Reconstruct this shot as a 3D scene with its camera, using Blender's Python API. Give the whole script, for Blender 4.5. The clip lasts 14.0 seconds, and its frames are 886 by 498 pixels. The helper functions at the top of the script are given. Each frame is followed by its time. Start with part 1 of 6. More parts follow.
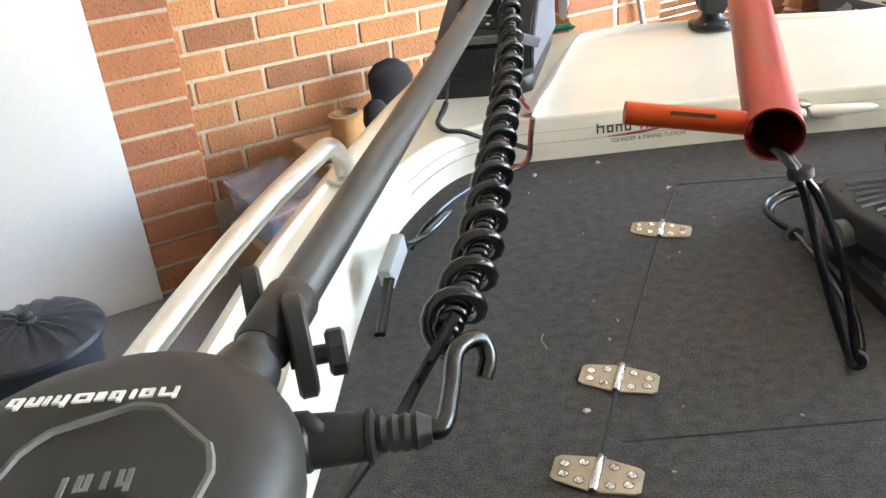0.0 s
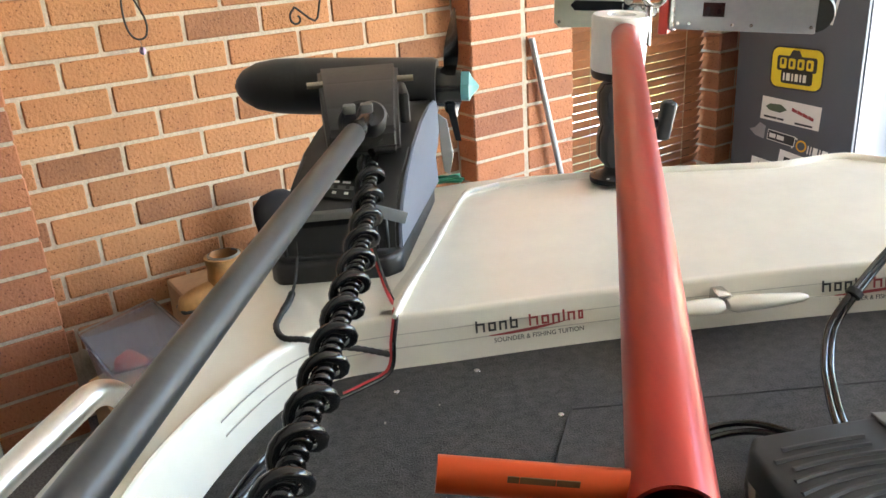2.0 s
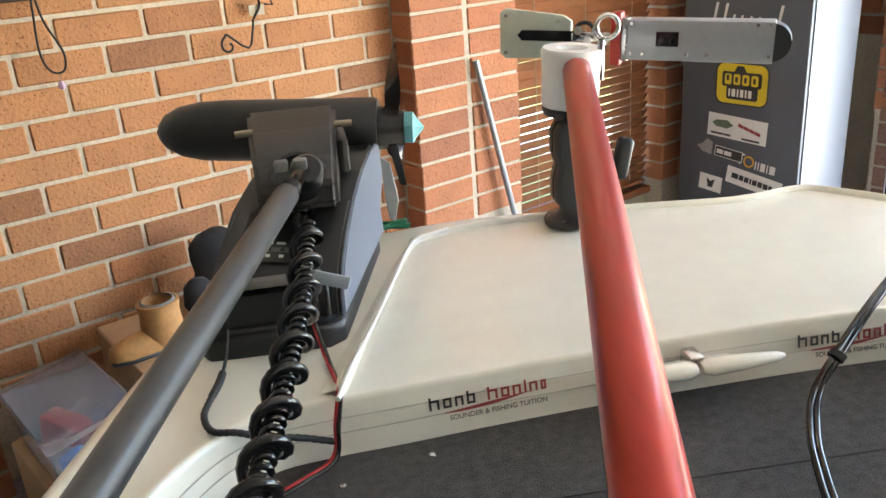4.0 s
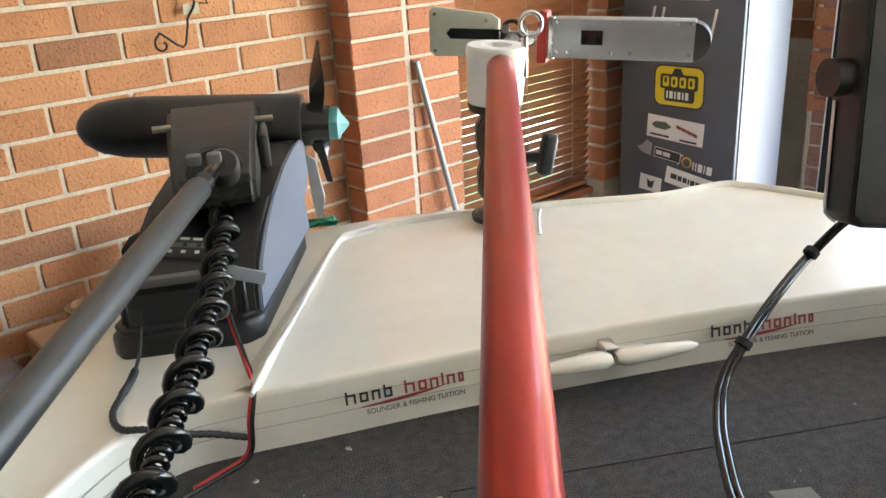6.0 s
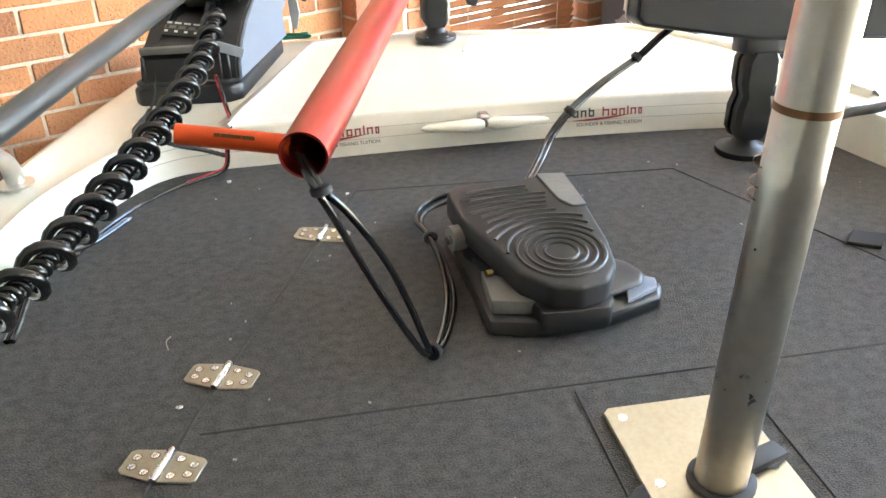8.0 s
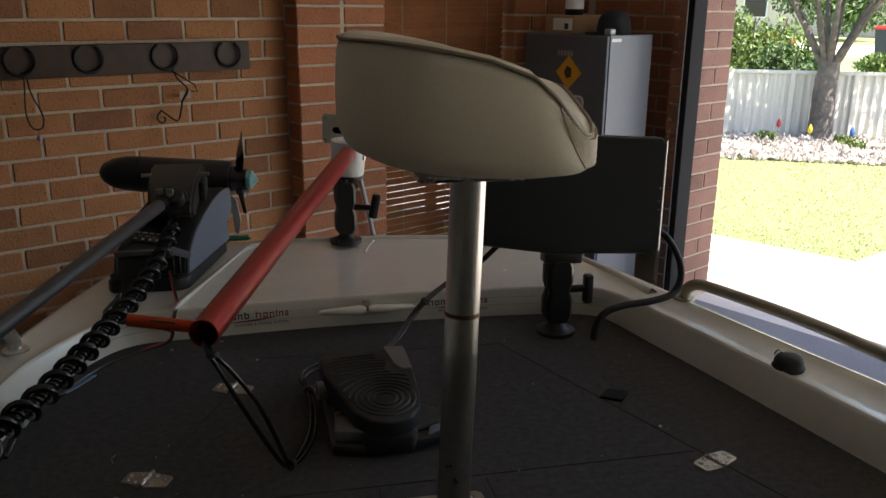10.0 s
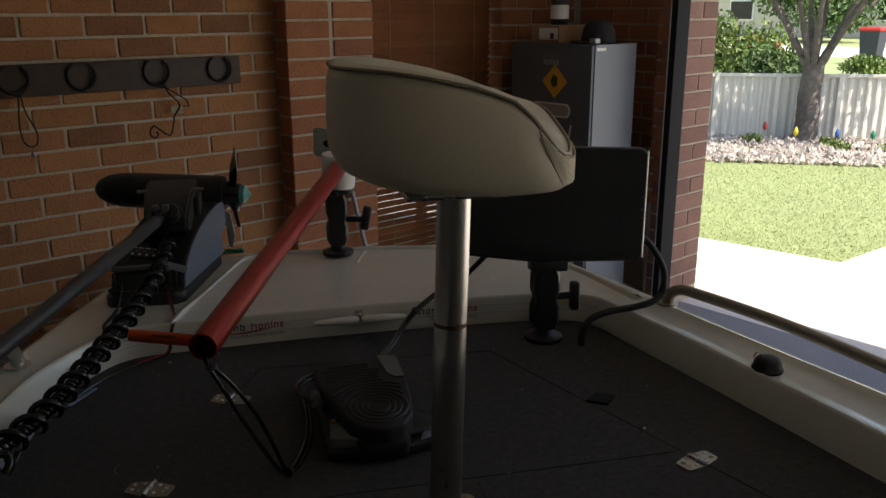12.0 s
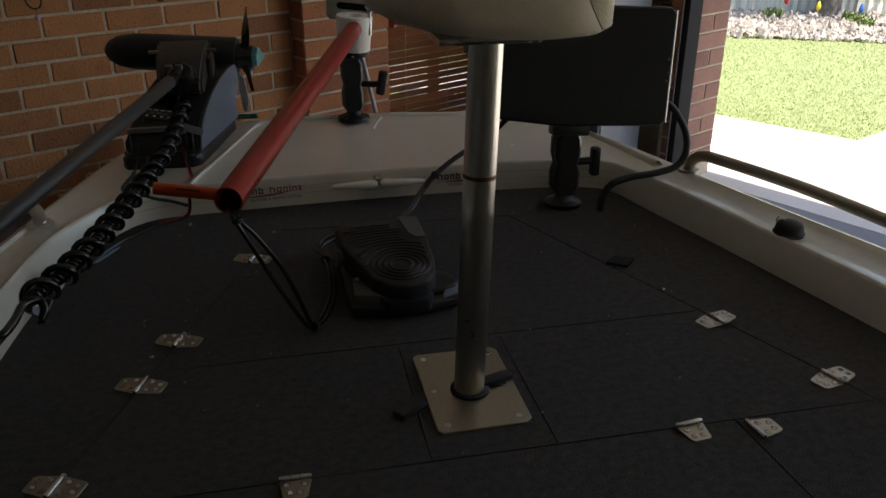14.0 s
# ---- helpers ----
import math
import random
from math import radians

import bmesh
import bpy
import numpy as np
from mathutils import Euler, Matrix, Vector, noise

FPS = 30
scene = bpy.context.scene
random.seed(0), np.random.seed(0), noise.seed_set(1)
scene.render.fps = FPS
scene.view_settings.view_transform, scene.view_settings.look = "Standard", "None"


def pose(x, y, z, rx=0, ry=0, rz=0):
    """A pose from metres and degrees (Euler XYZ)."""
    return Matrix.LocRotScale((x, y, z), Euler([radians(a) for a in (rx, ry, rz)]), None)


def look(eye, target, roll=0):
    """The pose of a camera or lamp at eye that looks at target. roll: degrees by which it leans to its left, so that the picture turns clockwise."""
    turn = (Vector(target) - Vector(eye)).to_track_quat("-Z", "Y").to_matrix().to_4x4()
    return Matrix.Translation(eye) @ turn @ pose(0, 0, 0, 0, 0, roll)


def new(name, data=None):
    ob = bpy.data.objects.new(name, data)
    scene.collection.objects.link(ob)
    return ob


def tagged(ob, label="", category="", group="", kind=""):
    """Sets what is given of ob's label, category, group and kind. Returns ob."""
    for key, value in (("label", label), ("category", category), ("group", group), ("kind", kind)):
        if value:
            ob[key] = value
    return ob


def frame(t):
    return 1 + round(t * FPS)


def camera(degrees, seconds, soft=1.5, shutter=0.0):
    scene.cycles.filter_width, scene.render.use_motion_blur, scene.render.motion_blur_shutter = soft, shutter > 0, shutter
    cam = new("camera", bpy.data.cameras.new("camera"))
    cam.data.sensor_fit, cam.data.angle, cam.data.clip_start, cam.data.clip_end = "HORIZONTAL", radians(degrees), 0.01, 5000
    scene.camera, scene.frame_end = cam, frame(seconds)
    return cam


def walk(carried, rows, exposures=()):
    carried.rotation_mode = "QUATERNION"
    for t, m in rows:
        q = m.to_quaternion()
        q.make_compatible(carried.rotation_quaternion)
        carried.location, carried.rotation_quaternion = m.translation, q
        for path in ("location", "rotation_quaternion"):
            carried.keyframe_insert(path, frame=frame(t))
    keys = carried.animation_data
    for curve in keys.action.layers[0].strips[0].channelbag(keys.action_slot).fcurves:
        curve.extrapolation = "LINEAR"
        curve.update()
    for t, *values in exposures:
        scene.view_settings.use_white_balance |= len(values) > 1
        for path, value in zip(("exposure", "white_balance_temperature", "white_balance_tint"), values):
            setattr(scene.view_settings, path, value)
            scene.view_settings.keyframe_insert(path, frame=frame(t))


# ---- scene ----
cam = camera(56.7, 14.0)
PATH = [
    (0, (2.683, -1.024, 1.699), (1.114, -0.206, 0.767), -5.2),
    (0.5, (2.64, -0.961, 1.704), (1.076, -0.086, 0.817), -4.8),
    (1, (2.577, -0.879, 1.728), (1.012, -0.014, 0.832), -5.5),
    (1.5, (2.518, -0.8, 1.73), (0.949, 0.147, 0.93), -4.7),
    (2, (2.473, -0.755, 1.732), (0.917, 0.255, 0.984), -3.8),
    (2.5, (2.427, -0.713, 1.742), (0.897, 0.357, 1.027), -4.1),
    (3, (2.402, -0.691, 1.753), (0.901, 0.411, 1.022), -4.2),
    (5.5, (2.36, -0.66, 1.762), (0.89, 0.486, 1.038), -4.5),
    (6, (2.409, -0.646, 1.744), (0.987, 0.555, 1.013), -3.5),
    (6.5, (2.475, -0.664, 1.705), (1.091, 0.536, 0.904), -2.8),
    (7, (2.533, -0.691, 1.689), (1.197, 0.436, 0.716), -3.3),
    (7.5, (2.664, -0.735, 1.691), (1.308, 0.364, 0.714), -3.3),
    (8, (2.888, -0.825, 1.731), (1.51, 0.262, 0.773), -0.9),
    (8.5, (3.103, -0.836, 1.781), (1.678, 0.246, 0.888), 1.2),
    (9, (3.255, -0.867, 1.877), (1.765, 0.259, 1.164), 1.6),
    (9.2, (3.292, -0.896, 1.899), (1.792, 0.268, 1.27), 1.7),
    (11.5, (3.422, -0.987, 1.952), (1.98, 0.281, 1.39), -0.0),
    (12, (3.424, -0.989, 1.96), (1.969, 0.264, 1.401), -0.3),
    (12.5, (3.421, -0.994, 1.958), (1.952, 0.245, 1.403), -0.3),
    (13, (3.416, -1.002, 1.953), (1.934, 0.224, 1.404), 0.0),
    (13.5, (3.412, -1.008, 1.947), (1.975, 0.214, 1.283), 0.2),
    (14, (3.405, -1.016, 1.917), (2.016, 0.162, 1.088), 0.0),
]
EXPOSURES = [(0.0, 4.96, 6500, 10), (1.0, 4.64, 6500, 10), (2.0, 4.40, 6500, 10), (3.0, 4.30, 6500, 10), (5.5, 4.30, 6500, 10), (6.2, 4.26, 6500, 10), (7.0, 4.74, 6500, 10), (8.0, 5.26, 6500, 10), (8.5, 4.82, 6500, 11), (9.0, 3.68, 6500, 13), (9.2, 3.2, 6500, 14), (10.0, 1.7, 6650, 16), (11.3, 0.72, 6750, 15), (11.6, 0.82, 6750, 15), (12.5, 1.20, 6750, 15), (14.0, 1.26, 6700, 14)]
walk(cam, [(t, look(eye, target, roll)) for t, eye, target, roll in PATH], EXPOSURES)

# ---- light and exposure ----
world = bpy.data.worlds.new("sky")
scene.world = world
world.use_nodes = True
wn = world.node_tree
sky = wn.nodes.new("ShaderNodeTexSky")
sky.sky_type, sky.sun_disc = "NISHITA", False
sky.sun_elevation, sky.sun_rotation = radians(58), radians(80)
wn.links.new(sky.outputs[0], wn.nodes["Background"].inputs[0])
wn.nodes["Background"].inputs[1].default_value = 0.15
sun = new("sun", bpy.data.lights.new("sun", "SUN"))
sun.data.energy, sun.data.angle, sun.data.color = 5.0, radians(0.5), (1.0, 0.95, 0.87)
sun.matrix_world = look((2.0, 0.5, 6.0), (0, 0.3, 2.8))

# ---- materials ----


def material(name, color, rough=0.5, metal=0.0, dark=0.75, grain=40.0, blotch=4.0, bump=0.1, depth=0.002, coat=0.0,
             vary=0.0, rough_vary=0.12, spread=0.5, stretch=(1, 1, 1), ramp_at=(0.32, 0.62)):
    """Procedural surface: base colour with fine grain and broad blotches, bump, and a change from piece to piece."""
    m = bpy.data.materials.new(name)
    m.use_nodes = True
    nt, n = m.node_tree, m.node_tree.nodes
    b = n["Principled BSDF"]
    co = n.new("ShaderNodeTexCoord")
    fine, broad = n.new("ShaderNodeTexNoise"), n.new("ShaderNodeTexNoise")
    fine.inputs["Scale"].default_value, fine.inputs["Detail"].default_value = grain, 6
    broad.inputs["Scale"].default_value, broad.inputs["Detail"].default_value = blotch, 4
    mapping = n.new("ShaderNodeMapping")
    mapping.inputs["Scale"].default_value = stretch
    nt.links.new(co.outputs["Object"], mapping.inputs["Vector"])
    for t in (fine, broad):
        nt.links.new(mapping.outputs[0], t.inputs["Vector"])
    add = n.new("ShaderNodeMath")
    add.operation = "MULTIPLY_ADD"
    nt.links.new(fine.outputs[0], add.inputs[0])
    add.inputs[1].default_value = spread
    mul = n.new("ShaderNodeMath")
    mul.operation = "MULTIPLY"
    nt.links.new(broad.outputs[0], mul.inputs[0])
    mul.inputs[1].default_value = 1 - spread
    nt.links.new(mul.outputs[0], add.inputs[2])
    ramp = n.new("ShaderNodeValToRGB")
    ramp.color_ramp.elements[0].position, ramp.color_ramp.elements[1].position = ramp_at
    ramp.color_ramp.elements[0].color = (*[c * dark for c in color], 1)
    ramp.color_ramp.elements[1].color = (*color, 1)
    nt.links.new(add.outputs[0], ramp.inputs[0])
    out = ramp.outputs[0]
    if vary:
        info, hsv = n.new("ShaderNodeObjectInfo"), n.new("ShaderNodeHueSaturation")
        mp = n.new("ShaderNodeMapRange")
        mp.inputs[3].default_value, mp.inputs[4].default_value = 1 - vary, 1 + vary
        nt.links.new(info.outputs["Random"], mp.inputs[0])
        nt.links.new(mp.outputs[0], hsv.inputs["Value"])
        nt.links.new(out, hsv.inputs["Color"])
        out = hsv.outputs[0]
    nt.links.new(out, b.inputs["Base Color"])
    rr = n.new("ShaderNodeMapRange")
    rr.inputs[3].default_value, rr.inputs[4].default_value = max(0.02, rough - rough_vary), min(1, rough + rough_vary)
    nt.links.new(add.outputs[0], rr.inputs[0])
    nt.links.new(rr.outputs[0], b.inputs["Roughness"])
    b.inputs["Metallic"].default_value = metal
    b.inputs["Coat Weight"].default_value = coat
    b.inputs["Coat Roughness"].default_value = 0.12
    if bump:
        bp = n.new("ShaderNodeBump")
        bp.inputs["Strength"].default_value, bp.inputs["Distance"].default_value = bump, depth
        nt.links.new(fine.outputs[0], bp.inputs["Height"])
        nt.links.new(bp.outputs[0], b.inputs["Normal"])
    return m


def brick_material(name, low, high, burnt):
    """Fired clay: each brick its own tone, some burnt dark, with pits and specks."""
    m = material(name, high, 0.9, dark=0.6, grain=95, blotch=11, bump=1.0, depth=0.005, spread=0.42)
    nt, n = m.node_tree, m.node_tree.nodes
    b = n["Principled BSDF"]
    old = b.inputs["Base Color"].links[0].from_socket
    info, ramp = n.new("ShaderNodeObjectInfo"), n.new("ShaderNodeValToRGB")
    ramp.color_ramp.elements[0].position, ramp.color_ramp.elements[0].color = 0.14, (*low, 1)
    ramp.color_ramp.elements[1].position, ramp.color_ramp.elements[1].color = 0.8, (*high, 1)
    for at in (0.04, 0.95):
        e = ramp.color_ramp.elements.new(at)
        e.color = (*burnt, 1)
    nt.links.new(info.outputs["Random"], ramp.inputs[0])
    mix = n.new("ShaderNodeMix")
    mix.data_type = "RGBA"
    mix.inputs[0].default_value = 0.42
    nt.links.new(ramp.outputs[0], mix.inputs[6])
    nt.links.new(old, mix.inputs[7])
    vor, vr = n.new("ShaderNodeTexVoronoi"), n.new("ShaderNodeValToRGB")
    vor.inputs["Scale"].default_value = 75
    co = n.new("ShaderNodeTexCoord")
    add = n.new("ShaderNodeVectorMath")
    nt.links.new(co.outputs["Object"], add.inputs[0])
    nt.links.new(info.outputs["Location"], add.inputs[1])
    nt.links.new(add.outputs[0], vor.inputs["Vector"])
    for t in n:
        if t.bl_idname == "ShaderNodeTexNoise":
            nt.links.new(add.outputs[0], t.inputs["Vector"])
    vr.color_ramp.elements[0].position, vr.color_ramp.elements[0].color = 0.1, (0.3, 0.2, 0.16, 1)
    vr.color_ramp.elements[1].position, vr.color_ramp.elements[1].color = 0.24, (1, 1, 1, 1)
    nt.links.new(vor.outputs["Distance"], vr.inputs[0])
    sp = n.new("ShaderNodeMix")
    sp.data_type, sp.blend_type = "RGBA", "MULTIPLY"
    sp.inputs[0].default_value = 0.8
    nt.links.new(mix.outputs[2], sp.inputs[6])
    nt.links.new(vr.outputs[0], sp.inputs[7])
    nt.links.new(sp.outputs[2], b.inputs["Base Color"])
    return m


BRICK = brick_material("fired_brick", (0.345, 0.136, 0.054), (0.455, 0.208, 0.086), (0.16, 0.060, 0.032))
BRICK_DARK = brick_material("red_brick", (0.35, 0.125, 0.058), (0.44, 0.175, 0.08), (0.21, 0.08, 0.048))
BRICK_JAMB = brick_material("weathered_brick", (0.24, 0.125, 0.090), (0.31, 0.165, 0.120), (0.16, 0.075, 0.055))
MORTAR = material("mortar", (0.53, 0.44, 0.33), 0.95, dark=0.7, grain=90, blotch=9, bump=0.7, depth=0.004)
WHITE_WALL = material("painted_plaster", (0.72, 0.71, 0.70), 0.7, dark=0.95, grain=60, blotch=1.5, bump=0.08)
# unseen enclosure: these two tones set how much light bounces inside
BACKWALL = material("unseen_bounce_wall", (0.46, 0.42, 0.36), 0.85, dark=0.85, grain=40, blotch=1.5)
CEIL = material("unseen_ceiling_board", (0.62, 0.60, 0.57), 0.85, dark=0.95, grain=50, blotch=1)
CONCRETE = material("driveway_concrete", (0.62, 0.58, 0.52), 0.9, dark=0.85, grain=60, blotch=0.8, bump=0.3)
FLOOR = material("aggregate_floor", (0.25, 0.24, 0.25), 0.8, dark=0.45, grain=160, blotch=2, bump=0.4, spread=0.8)
GEL = material("cream_gelcoat", (0.78, 0.745, 0.635), 0.26, dark=0.93, grain=25, blotch=3, bump=0.03, depth=0.001, coat=0.4, rough_vary=0.04)
CARPET = material("marine_carpet", (0.098, 0.093, 0.086), 1.0, dark=0.2, grain=540, blotch=80, bump=0.9, depth=0.0028, spread=0.66, stretch=(0.85, 1, 1), ramp_at=(0.36, 0.68))
LINT = material("pale_lint", (0.30, 0.28, 0.24), 0.9)
GROOVE = material("darker_cream_line", (0.46, 0.43, 0.36), 0.5, dark=0.8)
STEEL = material("stainless_steel", (0.62, 0.61, 0.59), 0.25, 1.0, dark=0.85, grain=120, blotch=9, bump=0.05)
BRUSHED = material("brushed_steel_plate", (0.43, 0.385, 0.30), 0.40, 1.0, dark=0.8, grain=180, blotch=6, bump=0.06)
POLE = material("dull_stainless_pole", (0.60, 0.57, 0.51), 0.28, 1.0, dark=0.85, grain=90, blotch=11, bump=0.02, depth=0.0005, rough_vary=0.02)
ALU = material("brushed_aluminium", (0.72, 0.71, 0.69), 0.32, 1.0, dark=0.88, grain=150, blotch=5, bump=0.06)
BLACK = material("black_plastic", (0.018, 0.018, 0.019), 0.42, dark=0.6, grain=140, blotch=8, bump=0.12, depth=0.0006)
GLOSS = material("glossy_black_cable", (0.010, 0.010, 0.011), 0.16, dark=0.7, grain=60, blotch=8, bump=0.02)
RUBBER = material("black_rubber", (0.022, 0.022, 0.023), 0.6, dark=0.6, grain=160, blotch=9, bump=0.2, depth=0.0006)
FOAM = material("black_foam_pad", (0.008, 0.008, 0.008), 0.9, dark=0.6, grain=300)
SLATE = material("slate_grey_plastic", (0.160, 0.190, 0.260), 0.36, dark=0.9, grain=120, blotch=6, bump=0, coat=0.15, rough_vary=0.02)
CHAR = material("charcoal_casting", (0.023, 0.022, 0.021), 0.5, dark=0.7, grain=130, blotch=7, bump=0.15, depth=0.0008)
GREYPAD = material("grey_rubber_pad", (0.16, 0.16, 0.15), 0.7, dark=0.8, grain=160, blotch=8, bump=0.3)
RED = material("red_anodised_tube", (0.44, 0.026, 0.015), 0.34, 0.6, dark=0.66, grain=90, blotch=22, bump=0.05, depth=0.0004, coat=0.12, rough_vary=0.14, stretch=(1, 0.10, 1), ramp_at=(0.3, 0.7))
ORANGE = material("orange_red_anodised", (0.60, 0.075, 0.012), 0.36, 0.5, dark=0.93, grain=60, blotch=5, bump=0.02, rough_vary=0.03)
REDW = material("red_wire_sheath", (0.50, 0.02, 0.025), 0.35, dark=0.8)
WHITEP = material("white_plastic", (0.80, 0.79, 0.75), 0.35, dark=0.93, grain=60, blotch=6, bump=0.04)
VINYL = material("cream_vinyl", (0.86, 0.76, 0.57), 0.45, dark=0.92, grain=240, blotch=4, bump=0.25, depth=0.0008)
PIPING = material("tan_piping", (0.36, 0.30, 0.20), 0.5, dark=0.85)
PALE = material("pale_painted_metal", (0.62, 0.64, 0.52), 0.4, 0.2, dark=0.9, grain=60, blotch=9)
GREYMET = material("grey_metal_case", (0.36, 0.37, 0.38), 0.42, 0.6, dark=0.88, grain=90, blotch=9, bump=0.06)
TEAL = material("teal_plastic", (0.16, 0.46, 0.48), 0.35, dark=0.85)
WOODB = material("dark_stained_timber", (0.055, 0.030, 0.018), 0.65, dark=0.5, grain=30, blotch=5, bump=0.2)
BLIND = material("red_brown_timber_slat", (0.30, 0.115, 0.045), 0.4, dark=0.7, grain=40, blotch=8, bump=0.1, vary=0.15)
IRON = material("old_dark_iron", (0.025, 0.022, 0.02), 0.6, 0.6, dark=0.5, grain=70, blotch=10, bump=0.3)
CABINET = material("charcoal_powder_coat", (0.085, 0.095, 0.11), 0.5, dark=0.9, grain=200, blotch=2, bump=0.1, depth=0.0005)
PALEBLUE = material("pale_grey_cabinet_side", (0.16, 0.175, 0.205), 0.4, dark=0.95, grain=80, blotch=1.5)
BINM = material("black_bin_plastic", (0.036, 0.043, 0.060), 0.5, dark=0.7, grain=90, blotch=5, bump=0.15)
CARD = material("brown_cardboard", (0.38, 0.23, 0.12), 0.85, dark=0.8, grain=60, blotch=6, bump=0.15)
TAN = material("tan_boot_leather", (0.40, 0.20, 0.065), 0.7, dark=0.6, grain=60, blotch=12, bump=0.4)
FABRIC = material("black_fabric", (0.012, 0.012, 0.014), 0.95, dark=0.6, grain=180, blotch=12, bump=0.6)
GRASS = material("lawn_grass", (0.27, 0.32, 0.13), 0.95, dark=0.75, grain=120, blotch=1.1, bump=0.3, depth=0.01, ramp_at=(0.25, 0.75))
BLADE = material("grass_blades", (0.30, 0.36, 0.15), 0.9, dark=0.86, grain=60, blotch=1.3, bump=0, ramp_at=(0.25, 0.75))
FENCE = material("cream_steel_fence", (0.66, 0.63, 0.54), 0.5, dark=0.94, grain=30, blotch=1.5)
BARK = material("grey_bark", (0.17, 0.145, 0.12), 0.95, dark=0.4, grain=14, blotch=3, bump=1.0, depth=0.03)
LEAF = material("green_leaves", (0.075, 0.14, 0.03), 0.55, dark=0.55, grain=2, blotch=0.7, bump=0)
LEAF_B = material("bright_green_leaves", (0.13, 0.20, 0.035), 0.55, dark=0.6, grain=2, blotch=0.7, bump=0)
PEBBLE = material("pale_pebbles", (0.50, 0.44, 0.37), 0.85, dark=0.28, grain=14, blotch=3, bump=0.3)
INK = material("black_print", (0.03, 0.03, 0.032), 0.5, dark=0.9, bump=0)
INKRED = material("dark_red_print", (0.30, 0.04, 0.04), 0.5, dark=0.9, bump=0)
INKWHITE = material("white_print", (0.75, 0.74, 0.70), 0.5, dark=0.95, bump=0)
YELLOW = material("yellow_sticker", (0.72, 0.56, 0.03), 0.4, dark=0.93, bump=0)
AMBER = material("amber_sign", (0.72, 0.36, 0.02), 0.4, dark=0.93, bump=0)
BLUEP = material("blue_plastic", (0.03, 0.11, 0.33), 0.35, dark=0.8, bump=0.03)
REDP = material("red_plastic", (0.45, 0.03, 0.02), 0.4, dark=0.8, bump=0.03)
GREENP = material("green_rope", (0.02, 0.22, 0.12), 0.6, dark=0.7, grain=200, bump=0.4)
LILAC = material("lilac_bead", (0.50, 0.36, 0.52), 0.4, dark=0.9, bump=0)
RUST = material("rust_stain", (0.22, 0.11, 0.045), 0.7, 0.3, dark=0.6)
SCREEN = material("dark_screen_glass", (0.012, 0.014, 0.016), 0.12, dark=0.9, bump=0)
LINE = material("carpet_seam", (0.040, 0.038, 0.036), 1.0, dark=0.7, grain=200, bump=0.4)

CLEAR = bpy.data.materials.new("clear_plastic")
CLEAR.use_nodes = True
_b = CLEAR.node_tree.nodes["Principled BSDF"]
_b.inputs["Base Color"].default_value = (0.80, 0.86, 0.96, 1)
_b.inputs["Transmission Weight"].default_value, _b.inputs["Roughness"].default_value = 0.93, 0.07
_b.inputs["IOR"].default_value = 1.12
GLASS = bpy.data.materials.new("window_glass")
GLASS.use_nodes = True
_b = GLASS.node_tree.nodes["Principled BSDF"]
_b.inputs["Transmission Weight"].default_value, _b.inputs["Roughness"].default_value = 1.0, 0.02
_b.inputs["IOR"].default_value = 1.05

# ---- building helpers ----
# the boat's own frame: a to starboard, b to the bow, c up from the deck
BOAT = Matrix.Translation((1.87, 0.13, 1.178)) @ Matrix.Rotation(math.atan2(0.88, 0.475), 4, "Z")
ROOT = {}


def thing(name, base, label, category, group="", kind="", at=None):
    """An Empty at the thing's base; its parts are given in the frame `at` (the boat's, or the world)."""
    ob = new(name)
    at = at if at is not None else Matrix.Identity(4)
    ob.matrix_world = at @ Matrix.Translation(base)
    ob.empty_display_size = 0.05
    ROOT[ob.name] = Vector(base)
    return tagged(ob, label, category, group, kind)


def to_mesh(name, bm, mat, smooth=None):
    me = bpy.data.meshes.new(name)
    bmesh.ops.recalc_face_normals(bm, faces=bm.faces[:])
    bm.to_mesh(me)
    bm.free()
    me.materials.append(mat)
    if smooth is not None:
        me.polygons.foreach_set("use_smooth", [True] * len(me.polygons))
        if smooth < 180:
            me.set_sharp_from_angle(angle=radians(smooth))
    return me


def part(name, bm, mat, parent, label="", smooth=40):
    root = ROOT[parent.name]
    bmesh.ops.translate(bm, verts=bm.verts[:], vec=-root)
    ob = new(name, to_mesh(name, bm, mat, smooth))
    ob.parent = parent
    ROOT[ob.name] = root
    return tagged(ob, label)


def solo(name, bm, mat, label, category="", kind="", at=None, smooth=40, group=""):
    """A thing of one mesh, its origin at its lowest middle."""
    lo = min(v.co.z for v in bm.verts)
    mid = sum((v.co for v in bm.verts), Vector()) / len(bm.verts)
    base = Vector((mid.x, mid.y, lo))
    bmesh.ops.translate(bm, verts=bm.verts[:], vec=-base)
    ob = new(name, to_mesh(name, bm, mat, smooth))
    ob.matrix_world = (at if at is not None else Matrix.Identity(4)) @ Matrix.Translation(base)
    ROOT[ob.name] = base
    return tagged(ob, label, category, group, kind)


def box(lo, hi, bevel=0.0, seg=2, turn=None):
    bm = bmesh.new()
    bmesh.ops.create_cube(bm, size=1)
    lo, hi = Vector(lo), Vector(hi)
    for v in bm.verts:
        v.co = Vector([lo[i] + (v.co[i] + 0.5) * (hi[i] - lo[i]) for i in range(3)])
    if bevel:
        bmesh.ops.bevel(bm, geom=bm.edges[:], offset=bevel, segments=seg, affect="EDGES", profile=0.5)
    if turn is not None:
        bmesh.ops.transform(bm, matrix=turn, verts=bm.verts[:])
    return bm


